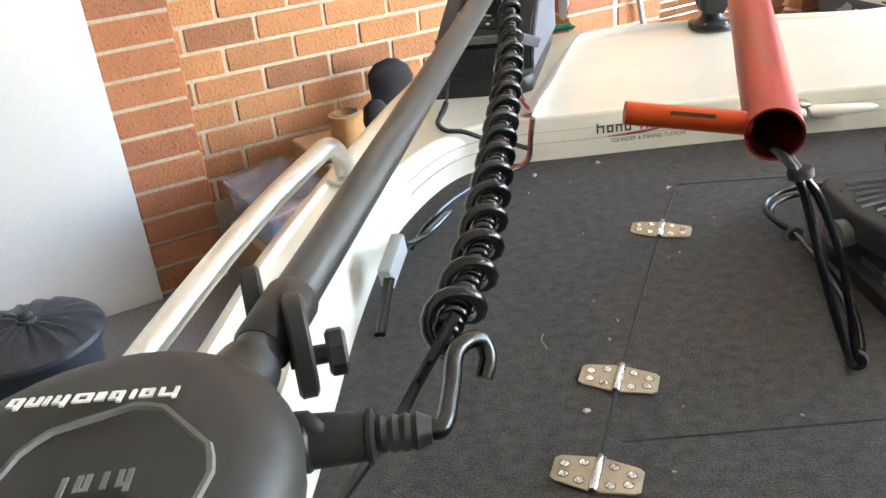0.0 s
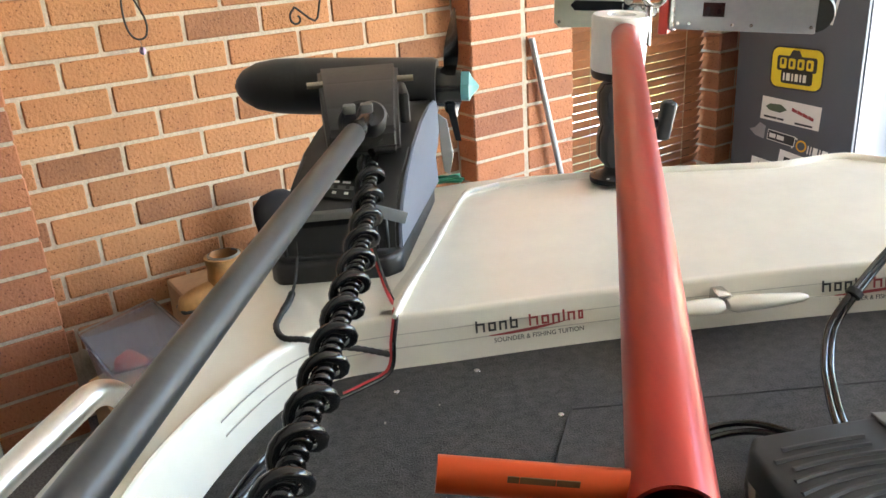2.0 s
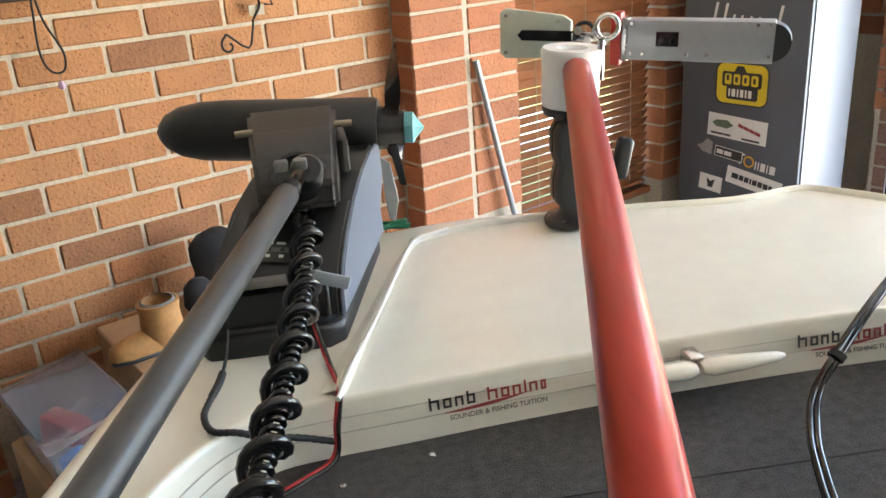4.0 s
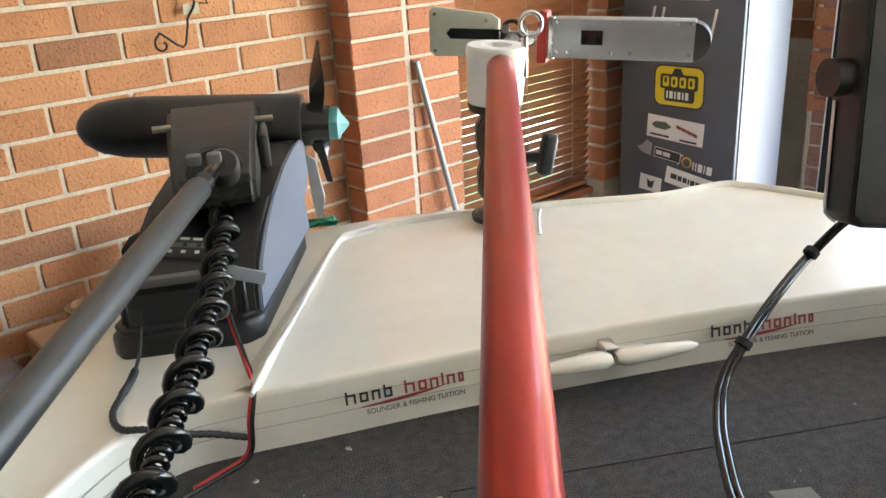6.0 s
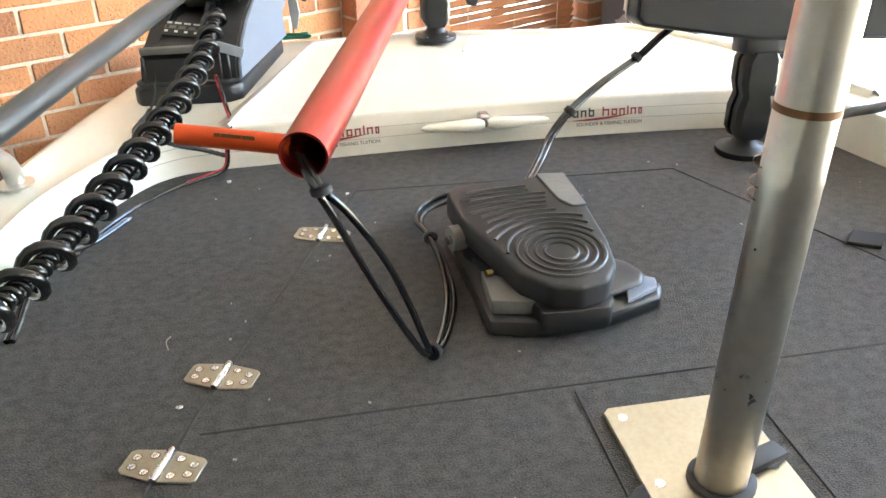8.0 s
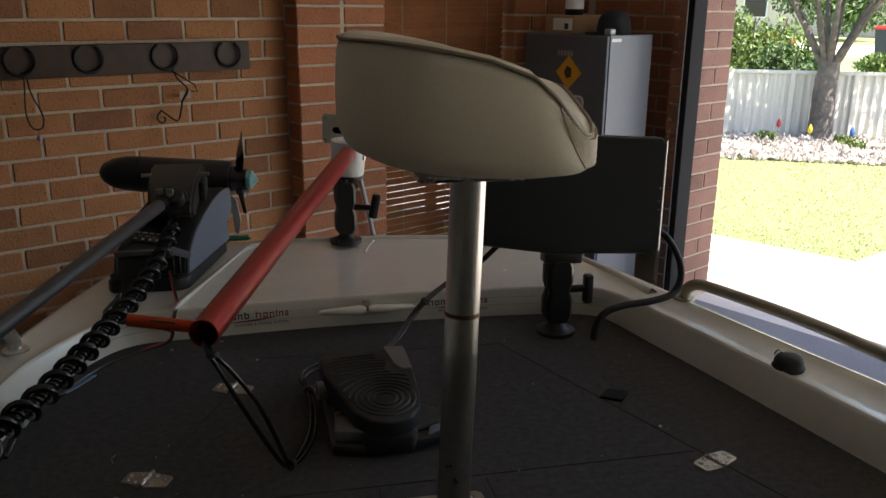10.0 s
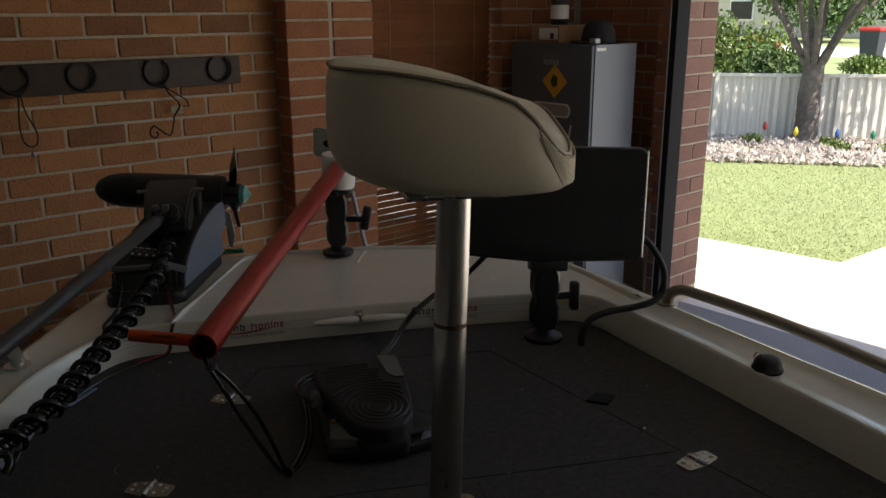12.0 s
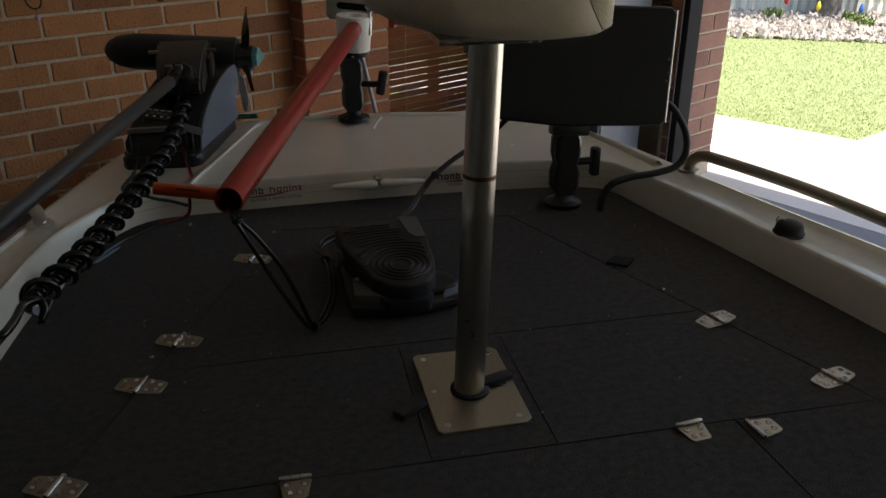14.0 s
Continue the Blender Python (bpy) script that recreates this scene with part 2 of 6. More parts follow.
def prism(pts, z0, z1, bevel=0.0, seg=2):
    """An upright prism on the outline pts."""
    bm = bmesh.new()
    low = [bm.verts.new((x, y, z0)) for x, y in pts]
    top = [bm.verts.new((x, y, z1)) for x, y in pts]
    bm.faces.new(low), bm.faces.new(top)
    for i in range(len(pts)):
        j = (i + 1) % len(pts)
        bm.faces.new((low[i], low[j], top[j], top[i]))
    bmesh.ops.recalc_face_normals(bm, faces=bm.faces[:])
    if bevel:
        bmesh.ops.bevel(bm, geom=bm.edges[:], offset=bevel, segments=seg, affect="EDGES", profile=0.5)
    return bm


def smooth_path(pts, steps=6):
    """A Catmull-Rom curve through the points."""
    p = [Vector(q) for q in pts]
    p = [2 * p[0] - p[1]] + p + [2 * p[-1] - p[-2]]
    out = []
    for i in range(1, len(p) - 2):
        for s in range(steps):
            t = s / steps
            out.append(0.5 * (2 * p[i] + (p[i + 1] - p[i - 1]) * t + (2 * p[i - 1] - 5 * p[i] + 4 * p[i + 1] - p[i + 2]) * t * t
                              + (3 * p[i] - p[i - 1] - 3 * p[i + 1] + p[i + 2]) * t ** 3))
    return out + [p[-2]]


def tube(pts, radius, sides=12, caps=True, bm=None):
    """A round rod along pts; radius may be a list. It carries its frame along, so that it does not twist."""
    bm = bm or bmesh.new()
    pts = [Vector(p) for p in pts]
    n = len(pts)
    rad = radius if isinstance(radius, (list, tuple)) else [radius] * n
    d0 = (pts[1] - pts[0]).normalized()
    up = d0.orthogonal().normalized()
    rings, last = [], d0
    for i, p in enumerate(pts):
        d = (pts[min(i + 1, n - 1)] - pts[max(i - 1, 0)]).normalized()
        up = (last.rotation_difference(d) @ up).normalized()
        last = d
        w = d.cross(up)
        rings.append([bm.verts.new(p + rad[i] * (math.cos(2 * math.pi * k / sides) * up + math.sin(2 * math.pi * k / sides) * w)) for k in range(sides)])
    for r0, r1 in zip(rings, rings[1:]):
        for k in range(sides):
            bm.faces.new((r0[k], r0[(k + 1) % sides], r1[(k + 1) % sides], r1[k]))
    if caps:
        bm.faces.new(rings[0][::-1]), bm.faces.new(rings[-1])
    return bm


def lathe(profile, origin, axis, sides=24, caps=True):
    """Turn (distance along the axis, radius) pairs about an axis."""
    bm = bmesh.new()
    o, d = Vector(origin), Vector(axis).normalized()
    u = d.orthogonal().normalized()
    w = d.cross(u)
    rings = []
    for h, r in profile:
        rings.append([bm.verts.new(o + d * h + max(r, 1e-4) * (math.cos(2 * math.pi * k / sides) * u + math.sin(2 * math.pi * k / sides) * w)) for k in range(sides)])
    for r0, r1 in zip(rings, rings[1:]):
        for k in range(sides):
            bm.faces.new((r0[k], r0[(k + 1) % sides], r1[(k + 1) % sides], r1[k]))
    if caps:
        bm.faces.new(rings[0][::-1]), bm.faces.new(rings[-1])
    return bm


def loft(rings, closed=True, caps=True):
    """Skin over rings of equal length."""
    bm = bmesh.new()
    vs = [[bm.verts.new(p) for p in r] for r in rings]
    n = len(vs[0])
    for r0, r1 in zip(vs, vs[1:]):
        for k in range(n if closed else n - 1):
            bm.faces.new((r0[k], r0[(k + 1) % n], r1[(k + 1) % n], r1[k]))
    if caps and closed:
        bm.faces.new(vs[0][::-1]), bm.faces.new(vs[-1])
    return bm


def join(*bms):
    """Several bmeshes of one piece in one."""
    out = bmesh.new()
    for b in bms:
        me = bpy.data.meshes.new("tmp")
        b.to_mesh(me)
        b.free()
        out.from_mesh(me)
        bpy.data.meshes.remove(me)
    return out


def moved(bm, m):
    bmesh.ops.transform(bm, matrix=m, verts=bm.verts[:])
    return bm


def axes(o, x, z):
    """A frame at o with its x axis along x and z near z."""
    x = Vector(x).normalized()
    y = Vector(z).cross(x).normalized()
    z = x.cross(y)
    return Matrix(((x.x, y.x, z.x, o[0]), (x.y, y.y, z.y, o[1]), (x.z, y.z, z.z, o[2]), (0, 0, 0, 1)))


# ---- the garage ----
GROUND = 0.35
COURSE, LENGTH, JOINT = 0.086, 0.24, 0.0115


SEEDS = [0]


def brick_mesh(name, length, mat, height=COURSE - JOINT, depth=0.10):
    """One brick, its face at x = 0 looking to +x, its lower near corner at the origin; slightly worn arrises."""
    bm = box((-depth, 0, 0), (0, length, height), 0.004, 1)
    for v in bm.verts:
        v.co += 0.0022 * noise.noise_vector(v.co * 40 + Vector((length, 7.3 * SEEDS[0], 0)))
    SEEDS[0] += 1
    return to_mesh(name, bm, mat)


PIECES = []  # laid last: (mesh, matrix, parent)


def lay(mesh, m, parent):
    PIECES.append((mesh, m, parent))


FULL = [brick_mesh("brick", LENGTH - JOINT, BRICK) for k in range(6)]
FULL_D = [brick_mesh("brick", LENGTH - JOINT, BRICK_DARK) for k in range(6)]
CUTS = {}


def cut_brick(length, mat):
    key = (round(length, 3), mat.name)
    if key not in CUTS:
        CUTS[key] = brick_mesh("brick", length, mat)
    return CUTS[key]


def brick_face(m, y0, y1, z0, z1, parent, mat=BRICK, bed=1.52, start=0.0, flip=0, stack=False):
    """Stretcher bond on the plane x = 0 of frame m, from y0 to y1; bed: height of a bed joint; start: place of an upright joint."""
    full = FULL if mat is BRICK else FULL_D
    c = math.floor((z0 - bed) / COURSE)
    while bed + c * COURSE < z1 - 0.02:
        z = bed + c * COURSE + JOINT / 2
        if z >= z0 - 0.03:
            shift = start + (LENGTH / 2 if (c + flip) % 2 and not stack else 0)
            y = shift + math.floor((y0 - shift) / LENGTH) * LENGTH
            while y < y1 - 0.004:
                lo, hi = max(y + JOINT / 2, y0), min(y + LENGTH - JOINT / 2, y1)
                if hi - lo > 0.02:
                    whole = hi - lo > LENGTH - JOINT - 0.002
                    wob = Matrix.Translation((0.0025 * noise.noise(Vector((y * 9, z * 9, 1))), 0.001 * noise.noise(Vector((y, z * 7, 5))), 0.001 * noise.noise(Vector((y * 7, z, 9)))))
                    lay(full[(c * 7 + int(y * 31)) % 6] if whole else cut_brick(hi - lo, mat), m @ Matrix.Translation((0, lo, z)) @ wob, parent)
                y += LENGTH
        c += 1


def wall_part(name, lo, hi, mat, label):
    ob = solo(name, box(lo, hi), mat, label, "wall", "structure", smooth=None)
    return ob


I4 = Matrix.Identity(4)
TOP = 2.75
wall_west = wall_part("wall_west", (-0.22, -0.52, GROUND - 0.05), (-0.006, 1.0, TOP), MORTAR, "sandy orange brick wall with pale mortar joints")
brick_face(I4, -0.52, 0.95, 0.55, 2.2, wall_west, flip=1)
# north pier beside the window, standing proud of the wall
PX = 0.11
pier_a = wall_part("wall_pier_window", (-0.2, 0.956, GROUND - 0.05), (PX - 0.006, 1.425, TOP), MORTAR, "projecting brick pier with a straight joint")
brick_face(Matrix.Translation((PX, 0, 0)), 0.95, 1.185, 0.7, 2.2, pier_a, BRICK_DARK, 1.490, 0.945, stack=True)
brick_face(Matrix.Translation((PX, 0, 0)), 1.20, 1.43, 0.7, 2.2, pier_a, BRICK_DARK, 1.490, 1.195, stack=True)
brick_face(Matrix.Translation((0, 0.95, 0)) @ Matrix.Rotation(radians(-90), 4, "Z"), 0.0, 0.105, 0.7, 2.2, pier_a, BRICK_DARK, 1.490, 0.0)
# south pier and the white wall beside it
pier_b = wall_part("wall_pier_south", (-0.2, -0.755, GROUND - 0.05), (PX - 0.006, -0.526, TOP), MORTAR, "projecting pier of narrow red-brown bricks")
tall_bricks = [brick_mesh("brick", 0.233, BRICK_DARK, 0.0785) for k in range(3)]
for c in range(-4, 12):
    lay(tall_bricks[c % 3], Matrix.Translation((PX + 0.004 * noise.noise(Vector((c * 3.7, 1, 2))), -0.754 + 0.002 * noise.noise(Vector((c * 5.1, 4, 2))), 0.7235 + c * 0.0898)), pier_b)
wall_part("wall_white", (-0.1, -6.0, GROUND - 0.05), (0.13, -0.757, TOP), WHITE_WALL, "smooth white painted wall beside the brick pier")
# window wall north of the pier
WX = 0.02
low = wall_part("wall_under_window", (-0.2, 1.425, GROUND - 0.05), (WX, 2.30, 0.56), MORTAR, "brick wall under the window")
wall_part("wall_over_window", (-0.2, 1.425, 2.3), (WX, 2.30, TOP), MORTAR, "wall over the window")
pier_c = wall_part("wall_pier_corner", (-0.2, 2.306, GROUND - 0.05), (PX - 0.006, 3.3, TOP), MORTAR, "dark brick pier between window and cabinet")
brick_face(Matrix.Translation((PX, 0, 0)), 2.30, 2.9, 0.6, 2.2, pier_c, BRICK_DARK, 1.535, 2.30)
brick_face(Matrix.Translation((0, 2.30, 0)) @ Matrix.Rotation(radians(-90), 4, "Z"), -0.1, 0.105, 0.6, 2.2, pier_c, BRICK_DARK, 1.535, -0.01)
# garage front wall with the door opening
NX, NY = 0.955, 2.72
wall_north = wall_part("wall_north", (-0.2, 2.96, GROUND - 0.05), (NX - 0.125, 3.2, TOP), MORTAR, "shaded brick front wall behind the cabinet")
brick_face(Matrix.Translation((0, 2.95, 0)) @ Matrix.Rotation(radians(-90), 4, "Z"), 0.11, NX - 0.13, 1.2, 2.4, wall_north, BRICK_DARK, 1.535, 0.11)
pier_d = wall_part("wall_pier_door", (NX - 0.12, NY + 0.006, GROUND - 0.05), (NX - 0.006, 3.074, TOP), MORTAR, "red brick door jamb, sunlit on its outer edge")
brick_face(Matrix.Translation((0, NY, 0)) @ Matrix.Rotation(radians(-90), 4, "Z"), NX - 0.13, NX - 0.012, 0.9, 2.6, pier_d, BRICK_DARK, 1.535, NX - 0.14)
# lintel, far walls and ceiling are out of view, added to shape the daylight
wall_part("wall_lintel", (NX, 2.96, 2.62), (6.0, 3.2, TOP), MORTAR, "unseen lintel added to limit daylight above the garage door opening")
wall_part("wall_east", (6.0, -6.0, GROUND - 0.05), (6.2, 3.2, TOP), BACKWALL, "unseen plain side wall added to close the garage and bounce light")
wall_part("wall_south", (-0.2, -6.2, GROUND - 0.05), (6.2, -6.0, TOP), BACKWALL, "unseen plain back wall added to close the garage and bounce light")
solo("ceiling", box((-0.2, -6.2, TOP), (6.2, 3.25, TOP + 0.12)), CEIL, "unseen pale ceiling added to block the sky and bounce light", "ceiling", "structure", smooth=None)

# window with glass and a timber venetian blind
win = thing("window_1", (-0.04, 1.86, 0.56), "dark timber framed window behind a blind", "window", kind="structure")
for lo, hi, nm in (((-0.10, 1.43, 0.56), (-0.03, 1.48, 2.3), "window_frame"), ((-0.10, 2.25, 0.56), (-0.03, 2.30, 2.3), "window_frame"),
                   ((-0.10, 1.48, 0.56), (-0.03, 2.25, 0.61), "window_frame"), ((-0.10, 1.48, 2.25), (-0.03, 2.25, 2.3), "window_frame"), ((-0.10, 1.84, 0.61), (-0.04, 1.88, 2.25), "window_frame")):
    part(nm, box(lo, hi, 0.004, 1), WOODB, win)
pane = part("pane", box((-0.072, 1.48, 0.61), (-0.066, 2.25, 2.25)), GLASS, win, "clear glass pane", None)
pane.visible_shadow = False
part("window_sill", box((-0.12, 1.43, 0.53), (0.05, 2.30, 0.56), 0.004, 1), BRICK_DARK, win)
blind = thing("venetian_blind", (0.02, 1.86, 0.6), "red-brown timber venetian blind with tilted slats, bright daylight between them", "blind")
for i in range(46):
    z = 0.62 + i * 0.0355
    tilt = -58 if z < 1.42 else -56
    bm = box((-0.023, -0.42, -0.0016), (0.023, 0.42, 0.0016))
    part("slat", moved(bm, Matrix.Translation((0.02, 1.865, z)) @ Matrix.Rotation(radians(tilt + 6 * noise.noise(Vector((i * 3.1, 0, 0)))), 4, "Y") @ Matrix.Rotation(radians(0.5 * noise.noise(Vector((i, 7, 0)))), 4, "X")), BLIND, blind, smooth=None)
for y in (1.58, 1.865, 2.15):
    part("ladder_cord", tube([(0.046, y, 0.6), (0.046, y, 2.26)], 0.0018, 6), PIPING, blind)
part("head_rail", box((-0.01, 1.465, 2.24), (0.05, 2.265, 2.29), 0.003, 1), BLIND, blind)
part("bottom_rail", box((-0.003, 1.465, 0.585), (0.043, 2.265, 0.60), 0.003, 1), BLIND, blind)

# ---- ground outside ----
solo("floor", box((-0.2, -6.2, GROUND - 0.1), (6.2, 2.93, GROUND)), FLOOR, "speckled grey aggregate garage floor in shade", "floor", "structure", smooth=None)
ground_bm = bmesh.new()
for x, y in ((-300, -300), (300, -300), (300, 500), (-300, 500)):
    ground_bm.verts.new((x, y, GROUND - 0.02))
ground_bm.faces.new(ground_bm.verts[:])
solo("ground", ground_bm, GRASS, "wide grassy ground reaching the distance", "ground", "structure", smooth=None)
drive = prism([(-8, 2.935), (9, 2.935), (9, 30), (2.9, 30), (1.22, 4.36), (-8, 2.98 + 0.0)], GROUND - 0.06, GROUND, 0)
solo("driveway", drive, CONCRETE, "sunlit pale concrete driveway with a lawn edge", "driveway", "structure", smooth=None)

# ---- the boat ----
boat = thing("boat", (0, 0, -0.826), "cream fibreglass fishing boat bow with a charcoal carpeted deck", "boat", at=BOAT)
STATIONS = [  # inner foot of the coaming, outer edge
    ((-0.95, -2.6), (-1.10, -2.6)), ((-0.85, -1.3), (-1.0, -1.3)), ((-0.775, -0.75), (-0.92, -0.75)), ((-0.762, -0.60), (-0.895, -0.57)), ((-0.748, -0.45), (-0.87, -0.40)),
    ((-0.72, -0.27), (-0.835, -0.24)), ((-0.68, -0.15), (-0.80, -0.10)), ((-0.625, -0.05), (-0.755, 0.07)), ((-0.57, -0.005), (-0.71, 0.22)), ((-0.50, 0.008), (-0.64, 0.40)),
    ((-0.41, 0.013), (-0.50, 0.52)), ((-0.25, 0.024), (-0.30, 0.58)), ((-0.06, 0.030), (-0.08, 0.575)), ((0.15, 0.030), (0.20, 0.53)), ((0.35, 0.020), (0.38, 0.53)),
    ((0.46, 0.006), (0.51, 0.47)), ((0.53, -0.02), (0.62, 0.22)), ((0.562, -0.07), (0.70, -0.03)), ((0.595, -0.20), (0.745, -0.20)), ((0.66, -0.45), (0.825, -0.47)),
    ((0.755, -0.85), (0.925, -0.80)), ((0.86, -1.3), (1.03, -1.3)), ((0.96, -2.6), (1.13, -2.6))]
inner = smooth_path([(*i, 0) for i, o in STATIONS], 5)
outer = smooth_path([(*o, 0) for i, o in STATIONS], 5)
RISE = 0.07
rings = []
for i, o in zip(inner, outer):
    d = o - i
    w = d.length
    u = d / w
    fore = min(1, max(0, (i.y + 0.25) / 0.25))
    lip = 0.012 + 0.012 * (1 - fore)
    dish = 0.005 * (1 - fore)
    prof = [(0.0, -0.03), (0.0, 0.0), (lip, RISE - 0.006), (lip + 0.002, RISE - 0.001), (lip + 0.006, RISE + 0.001), (lip + 0.014, RISE - dish),
            (w * 0.35 + 0.01, RISE + 0.004 - 1.6 * dish), (w * 0.8, RISE + 0.006 - 1.6 * dish), (w - 0.02, RISE + 0.006), (w - 0.006, RISE + 0.002), (w, RISE - 0.008), (w + 0.006, RISE - 0.03), (w - 0.012, RISE - 0.04), (w - 0.04, -0.35)]
    rings.append([i + u * s + Vector((0, 0, z)) for s, z in prof])
part("coaming", loft(rings, closed=False), GEL, boat, "cream moulded bow casting and side decks", 50)
foot = [(p.x, p.y) for p in inner]
part("deck", prism(foot, -0.03, 0.0), CARPET, boat, "charcoal ribbed marine carpet on the casting deck", None)
ridge = smooth_path([(-0.485, 0.03, 0), (-0.414, 0.24, 0), (-0.338, 0.455, 0), (-0.294, 0.50, 0), (-0.17, 0.525, 0), (0.05, 0.515, 0), (0.24, 0.485, 0), (0.30, 0.485, 0), (0.395, 0.50, 0), (0.44, 0.475, 0), (0.53, 0.35, 0), (0.60, 0.15, 0), (0.655, -0.08, 0)], 5)
rr = []
for k, p in enumerate(ridge):
    d = (ridge[min(k + 1, len(ridge) - 1)] - ridge[max(k - 1, 0)]).normalized()
    s = Vector((-d.y, d.x, 0))
    h = 0.010 if k < 12 else 0.024
    rr.append([p + s * x + Vector((0, 0, RISE - 0.01 + z)) for x, z in ((-0.010, 0.010), (-0.005, 0.012 + h * 0.25), (-0.002, 0.012 + h * 0.55), (0.002, 0.012 + h * 0.6), (0.006, 0.012 + h * 0.5), (0.020, 0.012))])
part("bow_ridge", loft(rr, closed=False), GEL, boat, "raised moulded ridge round the bow deck", 60)
for z, off in ((0.028, 0.0062), (0.046, 0.0098)):
    line_pts = []
    for i, o in list(zip(inner, outer))[30:85]:
        u = (o - i).normalized()
        line_pts.append(i + u * (off - 0.0006) + Vector((0, 0, z)))
    part("lip_groove", tube(line_pts, 0.0009, 6), GROOVE, boat, "fine moulded line along the lip")
hull = []
for k, p in enumerate(outer):
    u = (p - inner[k]).normalized()
    hull.append([p - u * 0.03 + Vector((0, 0, 0.04)), p - u * 0.10 + Vector((0, 0, -0.2)), p - u * 0.34 + Vector((0, 0, -0.5)),
                 Vector((p.x * 0.08, min(p.y, 0.05) - 0.05, -0.826))])
part("hull", loft(hull, closed=False), GEL, boat, "cream hull side", 60)
stern = bmesh.new()
rim = hull[0] + hull[-1][::-1]
stern.faces.new([stern.verts.new((p[0], p[1] + off, p[2])) for off in (0.0,) for p in rim])
bmesh.ops.solidify(stern, geom=stern.faces[:], thickness=0.03)
part("transom", stern, GEL, boat)
bead = smooth_path([(-0.484, 0.012, RISE + 0.006), (-0.46, 0.09, RISE + 0.009), (-0.427, 0.180, RISE + 0.0095), (-0.378, 0.335, RISE + 0.0095), (-0.340, 0.452, RISE + 0.0095), (-0.317, 0.486, RISE + 0.012), (-0.262, 0.508, RISE + 0.014)], 14)
part("white_bead", tube(bead, [0.0034 + 0.0016 * noise.noise(p * 60) for p in bead], 8), WHITEP, boat, "uneven white sealant bead", 80)
streak = smooth_path([(-0.003, 0.382, RISE + 0.0052), (0.02, 0.455, RISE + 0.0056), (0.038, 0.500, RISE + 0.0056)], 10)
part("white_bead", tube(streak, [0.0030 + 0.001 * noise.noise(p * 70) for p in streak], 8), WHITEP, boat, "short white streak", 80)
# hatch seams pressed into the carpet
def seam(name, pts, parent=boat):
    part(name, tube([(x, y, -0.0006) for x, y in pts], 0.0020, 6), LINE, parent)
seam("hatch_seam", [(-0.285, -0.13), (-0.335, -0.245), (-0.347, -0.275), (-0.473, -0.592), (-0.521, -0.724), (-0.604, -0.949), (-0.70, -1.2)])
seam("hatch_seam", [(-0.49, -0.683), (0.46, -0.676)])
seam("hatch_seam", [(0.25, -0.15), (0.485, -0.714), (0.576, -0.932), (0.67, -1.2)])
seam("hatch_seam", [(-0.285, -0.13), (0.25, -0.15)])
seam("hatch_seam", [(-0.101, -0.692), (-0.104, -1.0)])
seam("hatch_seam", [(0.078, -0.692), (0.080, -1.0)])
seam("hatch_seam", [(-0.60, -1.0), (0.63, -0.996)])
seam("hatch_seam", [(0.356, -0.993), (0.375, -1.3)])


def hinge(a, b, turn, leaves=2, closed=False):
    """Stainless strap hinge: two tapered leaves, knuckle barrel, screws."""
    m = Matrix.Translation((a, b, 0)) @ Matrix.Rotation(radians(turn), 4, "Z")
    t = part("hinge", moved(lathe([(-0.022, 0.0), (-0.022, 0.003), (-0.020, 0.0042), (-0.007, 0.0042), (-0.0065, 0.0036), (-0.006, 0.0042), (0.006, 0.0042), (0.0065, 0.0036), (0.007, 0.0042), (0.020, 0.0042), (0.022, 0.003)], (0, 0, 0.0042), (0, 1, 0), 12), m), STEEL, boat, "stainless steel strap hinge")
    for s in ((-1, 1) if leaves == 2 else (1,)):
        pts = [(s * 0.004, -0.0215), (s * 0.035, -0.0165), (s * 0.0395, -0.0125), (s * 0.0395, 0.0125), (s * 0.035, 0.0165), (s * 0.004, 0.0215)]
        part("leaf", moved(prism(pts if s > 0 else pts[::-1], 0.0005, 0.0028, 0.0006, 1), m), BRUSHED, t)
        for x, y in ((0.0135, 0.0115), (0.0135, -0.0115), (0.0295, 0.006), (0.0285, -0.007)):
            part("screw_seat", moved(lathe([(0.0003, 0.0050), (0.0005, 0.0042)], (s * x, y, 0.0026), (0, 0, 1), 12, caps=False), m), RUST, t)
            part("screw", moved(lathe([(0, 0.0044), (0.0008, 0.0042), (0.0019, 0.0026), (0.0008, 0.0013)], (s * x, y, 0.0026), (0, 0, 1), 10), m), STEEL, t)
    return t


for a, b, r in ((-0.347, -0.275, -21), (-0.473, -0.592, -21), (-0.521, -0.724, -21), (-0.604, -0.949, -21), (0.479, -0.716, 21), (0.568, -0.930, 21)):
    hinge(a, b, r)
hinge(0.281, -0.996, -85, 1)
hinge(0.370, -1.028, 8, 1)
hinge(-0.292, -0.998, -92, 1)
for i, (a, b) in enumerate(((-0.383, -0.019), (-0.514, -0.637), (0.44, -0.584), (-0.30, -0.14), (-0.49, -0.05))):
    part("deck_screw", lathe([(0, 0.0045), (0.002, 0.004), (0.003, 0.002), (0.003, 0.0)], (a, b, 0.0), (0, 0, 1), 10), STEEL, boat, "small pan head screw")
solo("rubber_pad", prism([(0.372, -0.455), (0.402, -0.425), (0.44, -0.445), (0.41, -0.478)], 0.0, 0.006, 0.001, 1), FOAM, "small black rubber pad stuck on the deck", "pad", at=BOAT)

